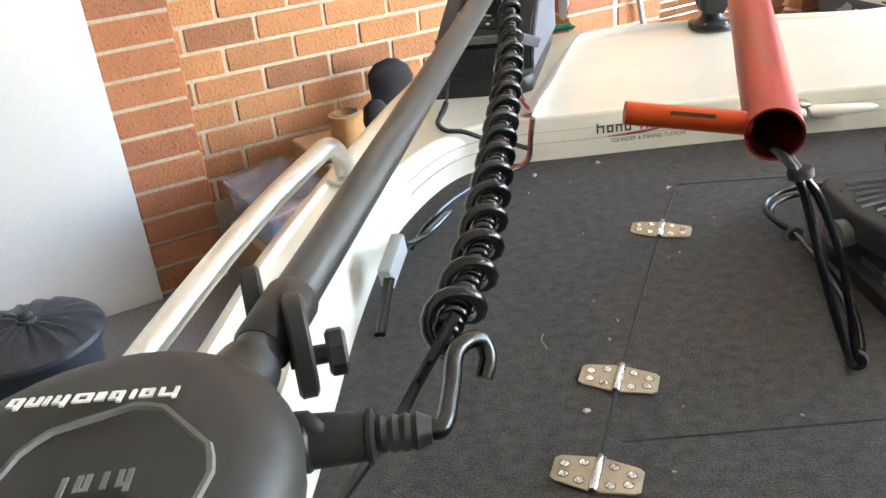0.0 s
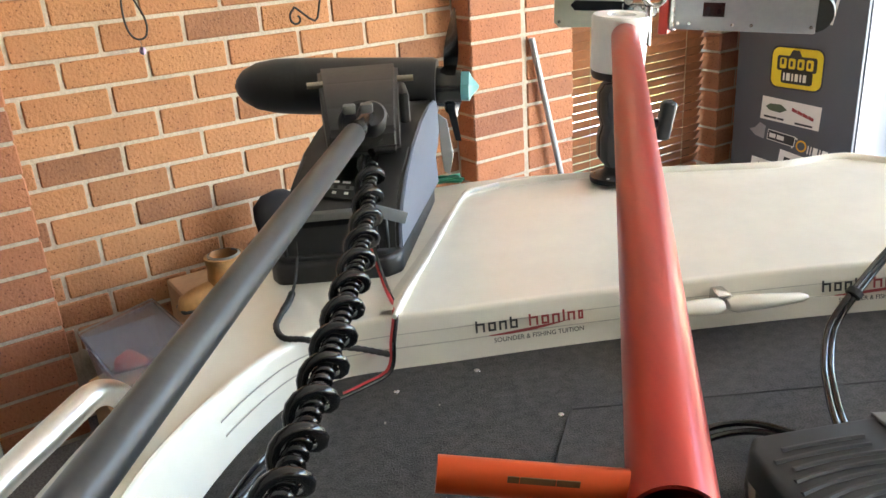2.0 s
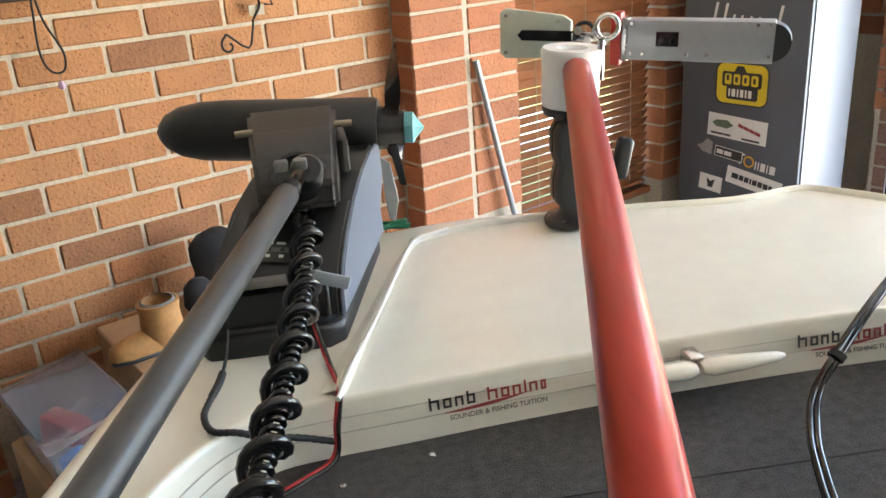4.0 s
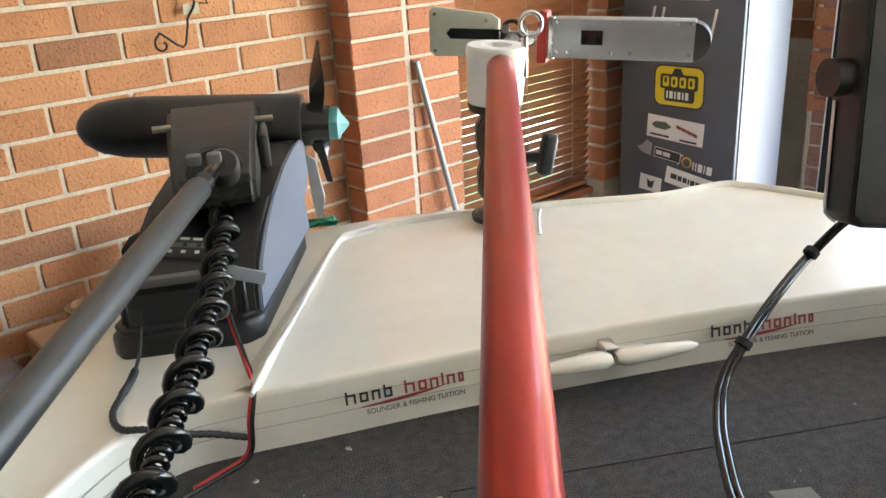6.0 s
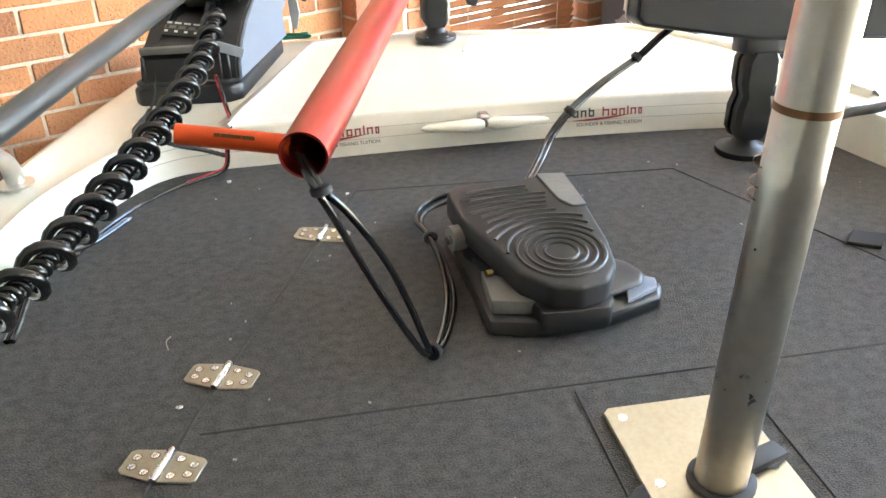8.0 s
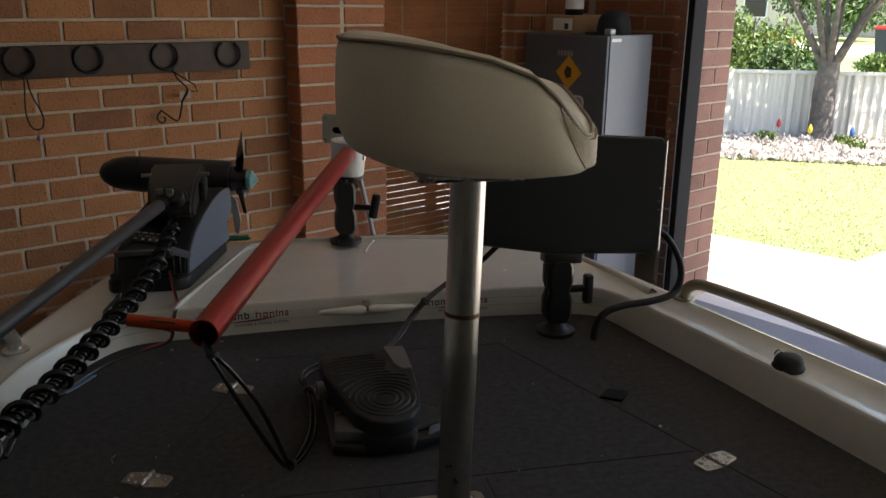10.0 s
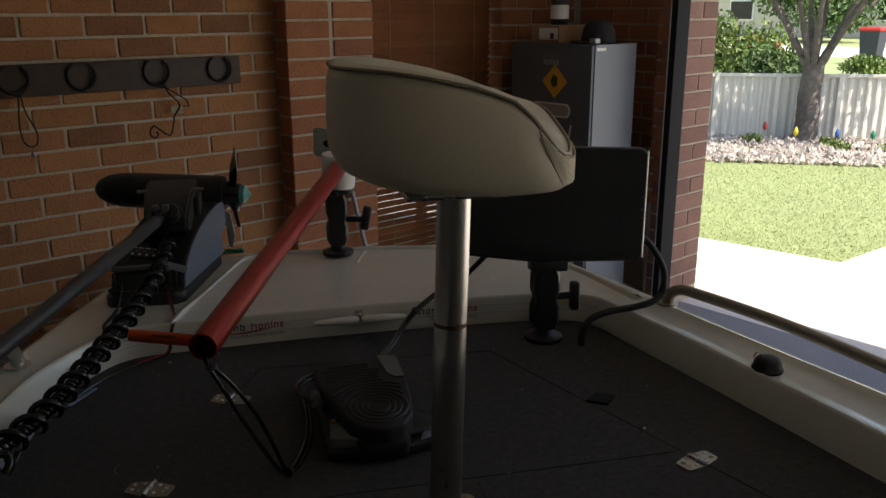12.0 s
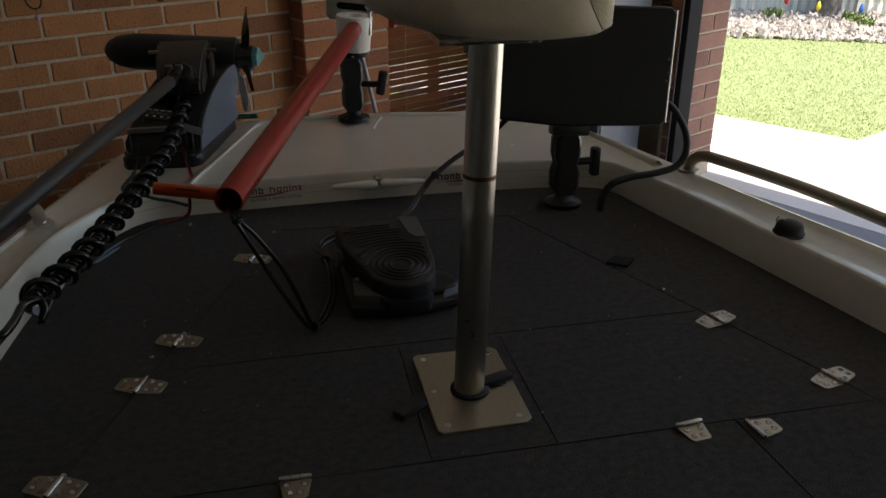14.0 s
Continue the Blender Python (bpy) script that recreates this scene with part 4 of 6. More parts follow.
# grey battery connector at the side
con = thing("battery_connector", (-0.715, -0.43, 0.0), "grey two-pole battery connector hanging on the cream coaming", "connector", at=BOAT)
part("housing", moved(box((-0.009, -0.034, -0.016), (0.009, 0.034, 0.016), 0.004), Matrix.Translation((-0.705, -0.374, 0.042)) @ Matrix.Rotation(radians(-16), 4, "Z") @ Matrix.Rotation(radians(16), 4, "X")), material("grey_connector_plastic", (0.42, 0.44, 0.45), 0.5, dark=0.85), con)
for dx in (0, 0.006):
    part("lead", tube(smooth_path([(-0.700 + dx, -0.345, 0.050), (-0.690 + dx, -0.31, 0.030), (-0.672 + dx, -0.25, 0.010), (-0.635 + dx, -0.17, 0.006)], 6), 0.003, 8), GLOSS, con)
    part("lead", tube(smooth_path([(-0.712 + dx, -0.408, 0.036), (-0.716 + dx, -0.425, 0.026), (-0.722 + dx, -0.455, 0.010), (-0.724 + dx, -0.48, 0.005)], 6), 0.004, 8), GLOSS, con)


def grab_rail(name, pts, mat, label):
    t = thing(name, pts[0], label, "grab rail", "side rails", at=BOAT)
    part("tube", tube(smooth_path(pts, 8), 0.0135, 16), mat, t, "", 80)
    for p in (pts[0], pts[-1]):
        part("foot_flange", lathe([(0, 0.026), (0.004, 0.026), (0.006, 0.016)], Vector((p[0], p[1], RISE + 0.004)), (0, 0, 1), 18), mat, t)


grab_rail("grab_rail", [(-0.775, -0.17, RISE), (-0.777, -0.173, RISE + 0.035), (-0.785, -0.215, RISE + 0.068), (-0.80, -0.27, RISE + 0.073), (-0.845, -0.43, RISE + 0.073), (-0.89, -0.66, RISE + 0.073), (-0.93, -0.95, RISE + 0.073), (-0.94, -1.0, RISE + 0.06), (-0.945, -1.03, RISE)], ALU, "brushed aluminium grab rail along the cream side deck")
grab_rail("grab_rail", [(0.715, -0.13, RISE), (0.716, -0.14, RISE + 0.03), (0.725, -0.17, RISE + 0.052), (0.75, -0.22, RISE + 0.055), (0.83, -0.42, RISE + 0.053), (0.885, -0.65, RISE + 0.053), (0.95, -0.95, RISE + 0.053), (0.96, -1.0, RISE + 0.04), (0.965, -1.03, RISE)], BRUSHED, "dull steel grab rail along the side deck")

# ---- sonar pole on the forward mount ----
T0, T1 = Vector((-0.030, 0.492, 0.345)), Vector((-0.361, -0.637, 0.270))
TD = (T1 - T0).normalized()
pole = thing("sonar_pole", (-0.37, -0.64, 0.24), "red anodised aluminium tube with a side handle held by a mount", "sonar pole", at=BOAT)
def hollow(p0, p1, r, wall, sides=32):
    d = (p1 - p0).normalized()
    n = (p1 - p0).length
    return lathe([(0, r - wall), (0, r), (n, r), (n, r - wall), (0.001, r - wall)], p0, d, sides, caps=False)
part("main_tube", hollow(T0 - TD * 0.02, T1, 0.0235, 0.0022), RED, pole, "", 50)
HS = T1 - TD * 0.024 + Vector((-0.018, 0.003, 0.0))
HE = Vector((-0.475, -0.598, 0.286))
part("side_handle", hollow(HS, HE, 0.0100, 0.0016, 24), ORANGE, pole, "bright orange-red side handle", 50)
part("handle_end", lathe([(0, 0.0084), (0.001, 0.0082)], HE - (HE - HS).normalized() * 0.001, (HE - HS), 20), REDP, pole)
for k, (at, w) in enumerate(((0.36, 0.006), (0.46, 0.004), (0.54, 0.006), (0.63, 0.003))):
    part("sponsor_bar", moved(box((-w, -0.0004, -0.003), (w, 0.0004, 0.003)), axes(HS.lerp(HE, at) + Vector((0.0, -0.0086, 0.0050)), HE - HS, (0, 0, 1))), RUST, pole)
leadp = [[(-0.366, -0.615, 0.262), (-0.360, -0.648, 0.258), (-0.352, -0.664, 0.246), (-0.338, -0.662, 0.215), (-0.312, -0.648, 0.150), (-0.284, -0.634, 0.085), (-0.256, -0.620, 0.026), (-0.244, -0.610, 0.014), (-0.228, -0.580, 0.010), (-0.204, -0.500, 0.012), (-0.198, -0.420, 0.018), (-0.203, -0.352, 0.024), (-0.212, -0.300, 0.022), (-0.200, -0.258, 0.022), (-0.165, -0.232, 0.024), (-0.115, -0.238, 0.030), (-0.075, -0.290, 0.040), (-0.068, -0.320, 0.048)],
         [(-0.362, -0.612, 0.258), (-0.354, -0.644, 0.256), (-0.346, -0.660, 0.244), (-0.324, -0.655, 0.215), (-0.290, -0.636, 0.150), (-0.266, -0.622, 0.085), (-0.246, -0.612, 0.022), (-0.236, -0.602, 0.010), (-0.218, -0.572, 0.006), (-0.195, -0.500, 0.006), (-0.190, -0.420, 0.010), (-0.196, -0.352, 0.018), (-0.205, -0.304, 0.016), (-0.194, -0.264, 0.016), (-0.160, -0.240, 0.018), (-0.112, -0.246, 0.024), (-0.078, -0.294, 0.036), (-0.072, -0.320, 0.044)]]
sl = thing("sonar_lead", (-0.25, -0.6, 0.0), "pair of black leads looping from the red tube over the deck", "cable", at=BOAT)
for q in leadp:
    part("lead", tube(smooth_path(q, 8), 0.0038, 10), GLOSS, sl, "", 80)
for c, d in (((-0.348, -0.663, 0.246), (0.2, -0.15, -1)), ((-0.200, -0.352, 0.021), (-0.1, 0.9, 0.0)), ((-0.240, -0.606, 0.012), (0.5, 0.7, -0.1))):
    part("cable_tie", lathe([(-0.004, 0.0095), (-0.003, 0.0105), (0.003, 0.0105), (0.004, 0.0095)], c, d, 14), RUBBER, sl)

# forward swivel mount
fm = thing("ball_mount", (-0.045, 0.475, RISE + 0.012), "black double ball mount bolted to the bow deck", "mount", "ball mounts", at=BOAT)
MX, MY = -0.047, 0.478
zb = RISE + 0.012
part("base_disc", lathe([(0, 0.046), (0.005, 0.047), (0.010, 0.046), (0.014, 0.030), (0.020, 0.022), (0.035, 0.016)], (MX, MY, zb), (0, 0, 1), 28), BLACK, fm)
for k in range(5):
    q = 2 * math.pi * k / 5 + 0.3
    part("screw", lathe([(0, 0.005), (0.003, 0.004)], (MX + 0.036 * math.cos(q), MY + 0.036 * math.sin(q), zb + 0.0095), (0, 0, 1), 8), STEEL, fm)
part("ball", lathe([(-0.022, 0.008), (-0.015, 0.018), (0, 0.023), (0.015, 0.018), (0.022, 0.008)], (MX, MY, zb + 0.055), (0, 0, 1), 20), RUBBER, fm)
for s in (-1, 1):
    bm = loft([[(MX + 0.031 * c * w, MY + s * (0.004 + 0.024 * d), zb + 0.105 + 0.074 * h) for c, h in ((-0.7, -1), (0.7, -1), (1, -0.8), (1.0, -0.3), (0.78, 0), (1.0, 0.3), (1, 0.8), (0.7, 1), (-0.7, 1), (-1, 0.8), (-1, 0.3), (-0.78, 0), (-1, -0.3), (-1, -0.8))] for d, w in ((0, 1), (0.6, 1), (1, 0.75))])
    part("clamp_half", bm, BLACK, fm, "", 35)
part("knob_stem", tube([(MX + 0.02, MY, zb + 0.105), (MX + 0.078, MY - 0.02, zb + 0.105)], 0.009, 12), BLACK, fm)
part("wing_knob", moved(box((-0.013, -0.014, -0.036), (0.013, 0.014, 0.036), 0.008, 3), Matrix.Translation((MX + 0.084, MY - 0.022, zb + 0.11)) @ Matrix.Rotation(radians(12), 4, "Y")), BLACK, fm)
part("ball", lathe([(-0.022, 0.008), (-0.015, 0.018), (0, 0.023), (0.015, 0.018), (0.022, 0.010), (0.032, 0.010)], (MX, MY, zb + 0.155), (0, 0, 1), 20), RUBBER, fm)
hub = thing("pole_clamp", (MX, MY + 0.03, zb + 0.185), "white plastic clamp hub holding the red tube", "clamp", at=BOAT)
HUBC = Vector((MX + 0.012, MY + 0.040, 0.272))
part("hub_base", lathe([(-0.008, 0.044), (0, 0.047), (0.006, 0.047)], HUBC, (0.06, -0.05, 1), 28), BLACK, hub)
part("hub_body", lathe([(0.006, 0.046), (0.010, 0.048), (0.060, 0.050), (0.098, 0.053), (0.104, 0.050), (0.104, 0.026), (0.09, 0.022)], HUBC, (0.06, -0.05, 1), 32), WHITEP, hub, "white machined plastic drum", 40)
part("bolt", tube([HUBC + Vector((0.045, -0.03, 0.05)), HUBC + Vector((0.047, -0.03, 0.115))], 0.006, 10), STEEL, hub)
eye = [HUBC + Vector((0.058 + 0.019 * math.cos(q), -0.028, 0.135 + 0.019 * math.sin(q))) for q in [k * math.pi / 10 for k in range(21)]]
part("eye_bolt", tube(eye, 0.0045, 8), STEEL, hub, "", 80)

# sonar transducer held across the clamp
tl, tr = Vector((-0.085, 0.788, 0.372)), Vector((0.362, 0.508, 0.352))
X = (tr - tl).normalized()
TM = axes(tl, X, (0, 0, 1))
td = thing("sonar_transducer", tl.lerp(tr, 0.3) - Vector((0, 0, 0.05)), "grey sonar transducer with a pale slotted plate and red bracket", "transducer", at=BOAT)
ll = (tr - tl).length
def TP(name, lo, hi, mat, bev=0.003, label="", parent=None):
    return part(name, moved(box(lo, hi, bev), TM), mat, parent or td, label)
slot = prism([(0.0, -0.036), (0.012, -0.046), (ll * 0.24, -0.040), (ll * 0.27, -0.028), (ll * 0.27, 0.028), (ll * 0.24, 0.038), (0.012, 0.050), (0.0, 0.042)], -0.005, 0.005, 0.002)
part("slotted_plate", moved(slot, TM @ Matrix.Rotation(radians(90), 4, "X")), PALE, td, "pale grey-green metal plate")
part("slot", moved(prism([(0.045 + 0.0, -0.010), (ll * 0.30, -0.010), (ll * 0.30, 0.010), (0.045, 0.010), (0.036, 0.0)], 0.0055, 0.007), TM @ Matrix.Rotation(radians(90), 4, "X")), GLOSS, td)
for x, z in ((0.012, -0.034), (0.012, 0.036), (ll * 0.22, 0.026), (ll * 0.22, -0.028)):
    part("screw", moved(lathe([(0, 0.004), (0.002, 0.003)], (x, -0.0055, z), (0, -1, 0), 8), TM), STEEL, td)
TP("red_bracket", (ll * 0.415, -0.02, -0.050), (ll * 0.452, 0.02, 0.046), REDP, 0.004, "red metal bracket")
TP("clevis", (ll * 0.27, -0.010, -0.010), (ll * 0.42, 0.010, 0.008), STEEL, 0.004)
TP("body", (ll * 0.475, -0.024, -0.038), (ll * 0.955, 0.024, 0.034), GREYMET, 0.003, "grey metal transducer case")
TP("hinge_plate", (ll * 0.450, -0.016, -0.042), (ll * 0.478, 0.016, 0.036), STEEL, 0.003, "bright steel hinge plate")
for x, z in ((0.30, 0.012), (0.335, -0.006), (0.365, 0.014), (0.39, -0.008)):
    part("clevis_bolt", moved(lathe([(0, 0.006), (0.010, 0.006), (0.011, 0.0085), (0.017, 0.0085)], (ll * x, -0.008, z), (0.1, -1, 0.1), 8), TM), STEEL, td)
part("shackle", moved(tube(smooth_path([(ll * 0.285, -0.012, -0.006), (ll * 0.30, -0.02, 0.022), (ll * 0.34, -0.02, 0.026), (ll * 0.37, -0.014, 0.004), (ll * 0.40, -0.016, -0.016)], 5), 0.004, 8), TM), RUBBER, td)
TP("dark_window", (ll * 0.575, -0.0255, -0.012), (ll * 0.650, -0.023, 0.014), SCREEN, 0.0, "dark window")
for x in (0.49, 0.53, 0.68, 0.745, 0.90, 0.94):
    for z in (-0.026, 0.028):
        if (int(x * 100) + (z > 0)) % 3:
            part("screw", moved(lathe([(0, 0.0035), (0.002, 0.003)], (ll * x, -0.0242, z), (0, -1, 0), 8), TM), STEEL, td)
part("end_cap", moved(lathe([(-0.022, 0.033), (0.022, 0.033)], (ll * 0.945, 0, -0.002), (0, 1, 0), 28), TM), RUBBER, td)

# ---- foot pedal ----
ped = thing("foot_pedal", (-0.06, -0.45, 0.0), "black motor foot pedal with ringed rubber tread and grey pads", "foot pedal", at=BOAT)
base_out = [(-0.168, -0.575), (-0.10, -0.592), (-0.03, -0.588), (0.05, -0.560), (0.062, -0.535), (0.05, -0.50), (-0.005, -0.45), (0.0, -0.34), (-0.03, -0.27), (-0.15, -0.30), (-0.175, -0.36), (-0.172, -0.45)]
part("base", prism(base_out, 0.0, 0.022, 0.006), BLACK, ped)
part("base_upper", prism([(x * 0.86 - 0.012, (y + 0.45) * 0.86 - 0.45) for x, y in base_out], 0.022, 0.036, 0.006), BLACK, ped)
part("grey_pad", prism([(-0.163, -0.560), (-0.085, -0.580), (-0.118, -0.53), (-0.158, -0.485)], 0.020, 0.041, 0.004), GREYPAD, ped, "grey rubber corner pad")
part("grey_pad", prism([(0.0, -0.575), (0.047, -0.552), (0.055, -0.53), (0.02, -0.51)], 0.022, 0.030, 0.004), SLATE, ped)
part("housing", prism([(-0.172, -0.36), (-0.03, -0.34), (-0.01, -0.42), (-0.015, -0.53), (-0.05, -0.57), (-0.10, -0.56), (-0.140, -0.49), (-0.168, -0.42)], 0.020, 0.064, 0.006), BLACK, ped)
tread = [(-0.178, -0.355), (-0.165, -0.335), (-0.02, -0.325), (-0.004, -0.335), (0.0, -0.42), (-0.002, -0.50), (-0.010, -0.555), (-0.03, -0.585), (-0.065, -0.597), (-0.10, -0.587), (-0.128, -0.555), (-0.15, -0.48), (-0.172, -0.42)]
tilt = Matrix.Translation((0, -0.33, 0.062)) @ Matrix.Rotation(radians(4.5), 4, "X") @ Matrix.Translation((0, 0.33, 0))
plate = part("tread", moved(prism(tread, -0.008, 0.028, 0.006, 3), tilt), RUBBER, ped, "black ribbed rubber tread plate")
def on_tread(x, y):
    """Inside the tread's rim and clear of the toe strip."""
    if y < -0.430:
        left, right = -0.150 + 0.30 * max(0, -0.46 - y), -0.012
    else:
        left, right = -0.164, -0.012 if y < -0.428 else -0.046 + 0.10 * max(0, -0.405 - y)
    return left < x < right and -0.582 < y < -0.345
for k in range(17):
    r = 0.020 + 0.0112 * k
    wide = 1.0 + 0.10 * max(0, k - 4)
    run = []
    for q in [radians(-90 + 360 * j / 72) for j in range(73)]:
        x, y = -0.068 + r * wide * math.cos(q), -0.520 + r * math.sin(q)
        if on_tread(x, y) and (k < 4 or math.sin(q) > -0.25):
            run.append((x, y, 0.0282))
        else:
            if len(run) > 3:
                part("tread_ring", moved(tube(run, 0.0026, 6), tilt), BLACK, plate)
            run = []
    if len(run) > 3:
        part("tread_ring", moved(tube(run, 0.0026, 6), tilt), BLACK, plate)
part("toe_pad", moved(prism([(-0.045, -0.326), (-0.006, -0.331), (-0.002, -0.42), (-0.022, -0.42), (-0.035, -0.40)], 0.0281, 0.0315, 0.001, 1), tilt), GREYPAD, plate, "worn grey rubber toe strip")
part("pivot", tube([(-0.185, -0.42, 0.052), (-0.162, -0.415, 0.052)], 0.017, 16), GREYPAD, ped)
part("pivot_bolt", tube([(-0.19, -0.425, 0.052), (-0.184, -0.423, 0.052)], 0.006, 8), STEEL, ped)
part("side_button", tube([(-0.156, -0.505, 0.045), (-0.148, -0.503, 0.045)], 0.004, 8), material("brass_screw", (0.5, 0.35, 0.12), 0.4, 0.9), ped)
part("heel_yoke", prism([(-0.11, -0.597), (-0.03, -0.600), (-0.015, -0.57), (-0.12, -0.56)], 0.008, 0.040, 0.006), BLACK, ped)
pc = thing("pedal_cable", (-0.02, -0.2, 0.0), "paired black pedal leads rising over the cream lip to the display", "cable", at=BOAT)
for dx in (0, 0.008):
    part("lead", tube(smooth_path([(-0.055 + dx, -0.31, 0.05), (-0.045 + dx, -0.275, 0.052), (-0.02 + dx, -0.22, 0.045), (0.012 + dx, -0.155, 0.042), (0.044 + dx, -0.105, 0.060), (0.080 + dx, -0.085, 0.092), (0.14 + dx, -0.045, 0.118), (0.20 + dx, -0.005, 0.135), (0.24 + dx, 0.015, 0.150), (0.275 + dx, 0.01, 0.185), (0.30 + dx, -0.03, 0.225)], 8), 0.0042, 8), GLOSS, pc, "", 80)
for c, d in (((0.084, -0.085, 0.092), (0.5, 0.2, 0.4)), ((0.236, 0.012, 0.148), (0.6, 0.2, 0.4))):
    part("cable_tie", lathe([(-0.004, 0.010), (0.004, 0.010)], c, d, 12), RUBBER, pc)

# ---- seat on its pedestal ----
seat = thing("pedestal_seat", (-0.014, -0.845, 0.0), "cream vinyl leaning seat on a rust-marked steel pole", "seat", at=BOAT)
bp = part("base_plate", prism([(-0.087, -0.735), (-0.079, -0.727), (0.050, -0.727), (0.058, -0.735), (0.060, -0.932), (0.052, -0.942), (-0.077, -0.946), (-0.085, -0.938)], 0.0, 0.004, 0.0015, 1), BRUSHED, seat, "scuffed stainless steel base plate")
for a, b in ((-0.070, -0.745), (0.040, -0.745), (-0.070, -0.838), (0.042, -0.838), (-0.068, -0.928), (0.042, -0.926)):
    part("screw", lathe([(0, 0.0055), (0.0008, 0.005), (0.0008, 0.002), (0.0004, 0.0018)], (a, b, 0.004), (0, 0, 1), 12), STEEL, bp)
part("socket_ring", lathe([(0.003, 0.031), (0.008, 0.031), (0.010, 0.027)], (-0.014, -0.845, 0), (0, 0, 1), 28), RUBBER, bp)
part("lock_lever", moved(box((0.02, -0.011, 0.003), (0.075, 0.011, 0.014), 0.004), Matrix.Translation((-0.014, -0.845, 0)) @ Matrix.Rotation(radians(18), 4, "Z")), RUBBER, bp)
part("lock_tab", prism([(-0.143, -0.884), (-0.128, -0.902), (-0.086, -0.870), (-0.086, -0.838), (-0.098, -0.844)], 0.001, 0.010, 0.002, 1), RUBBER, bp, "black rubber locking tab")
lean = Vector((0.03, 0.0, 1))
pl = part("pole", lathe([(0.0, 0.0235), (0.30, 0.0232), (0.305, 0.0236), (0.31, 0.0232), (0.575, 0.0230)], (-0.016, -0.846, 0.0), lean, 32), POLE, seat, "dull stainless pole with rust marks", 60)
part("rust_band", lathe([(0.357, 0.0238), (0.363, 0.0238)], (-0.016, -0.846, 0.0), lean, 32, caps=False), RUST, pl)
for at in (0.312, 0.296, 0.286):
    part("scuff_ring", lathe([(at, 0.0236), (at + 0.0012, 0.0236)], (-0.016, -0.846, 0.0), lean + Vector((0.0, 0.03, 0)), 32, caps=False), RUST, pl)
# ribbed panel and wedge-shaped cushion, high on the port side and dipping to starboard
SEG = 40
def seat_ring(h, inset):
    out = []
    for k in range(SEG):
        q = 2 * math.pi * k / SEG
        cx, cy = math.cos(q), math.sin(q)
        ex = 0.165 - inset
        ey = 0.150 - inset
        x = ex * math.copysign(abs(cx) ** 0.62, cx)
        y = ey * math.copysign(abs(cy) ** 0.72, cy) * (1.0 - 0.12 * (x / 0.165 + 1) / 2)
        s = (x + 0.165) / 0.33
        top = 0.164 - 0.030 * s - 0.040 * s * s * (1.3 - 0.3 * s) - 0.014 * math.exp(-((s - 0.80) / 0.14) ** 2) * (1 - abs(y) / 0.2) - 0.060 * max(0.0, (s - 0.60) / 0.40) ** 1.3 * max(0.0, 0.35 - y / 0.15) / 1.35 + 0.008 * abs(y / 0.15) ** 2 - 0.020 * math.exp(-((s - 0.88) / 0.11) ** 2) * min(1.0, max(0.0, (0.06 - y) / 0.14))
        low = 0.050 * (1 - s) ** 2 * 0.5 + 0.006 * (2 * s - 1) ** 2
        out.append(Vector((x * 0.97 - 0.004, y - 0.835, 0.556 + low + (top - low) * h)))
    return out
rings = [seat_ring(0.0, 0.06), seat_ring(0.0, 0.03), seat_ring(0.05, 0.010), seat_ring(0.18, 0.001), seat_ring(0.5, 0.0), seat_ring(0.85, 0.003), seat_ring(0.96, 0.008)]
cush = part("cushion_side", loft(rings), VINYL, seat, "cream vinyl seat side", 70)
top = [seat_ring(0.96, 0.008), seat_ring(1.02, 0.018), seat_ring(1.03, 0.045), seat_ring(1.0, 0.09), seat_ring(0.98, 0.13)]
def side_point(k, h):
    ring = seat_ring(h, 0.0)
    i = math.floor(k)
    return ring[i % SEG].lerp(ring[(i + 1) % SEG], k - i)
for j in range(30):
    k0 = 32.2 + 0.23 * j
    part("rib", tube([side_point(k0 + 2.4 * f, 0.90 - 0.70 * f) for f in (0, 0.25, 0.5, 0.75, 1)], 0.0013, 5), VINYL, cush, "", 80)
part("cushion_top", loft(top), VINYL, seat, "cream vinyl seat top", 70)
edge = seat_ring(0.97, 0.006)
part("piping", tube(edge + edge[:1], 0.0026, 8, caps=False), PIPING, seat, "", 80)
part("seat_plate", prism([(-0.075, -0.90), (0.06, -0.90), (0.06, -0.79), (-0.075, -0.79)], 0.548, 0.558, 0.003), STEEL, seat)

# ---- display on its mount ----
sm = thing("ball_mount", (0.405, -0.10, 0.0), "black double ball mount on the carpeted deck carrying the display", "mount", "ball mounts", at=BOAT)
MX, MY = 0.400, -0.105
part("base_disc", lathe([(0, 0.046), (0.005, 0.047), (0.010, 0.046), (0.014, 0.030), (0.020, 0.022), (0.035, 0.016)], (MX, MY, 0), (0, 0, 1), 28), BLACK, sm)
part("ball", lathe([(-0.022, 0.008), (-0.015, 0.018), (0, 0.023), (0.015, 0.018), (0.022, 0.008)], (MX, MY, 0.05), (0, 0, 1), 20), RUBBER, sm)
for s in (-1, 1):
    bm = loft([[(MX + 0.032 * c * w, MY + s * (0.004 + 0.024 * d), 0.108 + 0.076 * h) for c, h in ((-0.7, -1), (0.7, -1), (1, -0.8), (1.0, -0.3), (0.78, 0), (1.0, 0.3), (1, 0.8), (0.7, 1), (-0.7, 1), (-1, 0.8), (-1, 0.3), (-0.78, 0), (-1, -0.3), (-1, -0.8))] for d, w in ((0, 1), (0.6, 1), (1, 0.75))])
    part("clamp_half", bm, BLACK, sm, "", 35)
part("knob_stem", tube([(MX + 0.02, MY, 0.108), (MX + 0.066, MY, 0.108)], 0.009, 12), BLACK, sm)
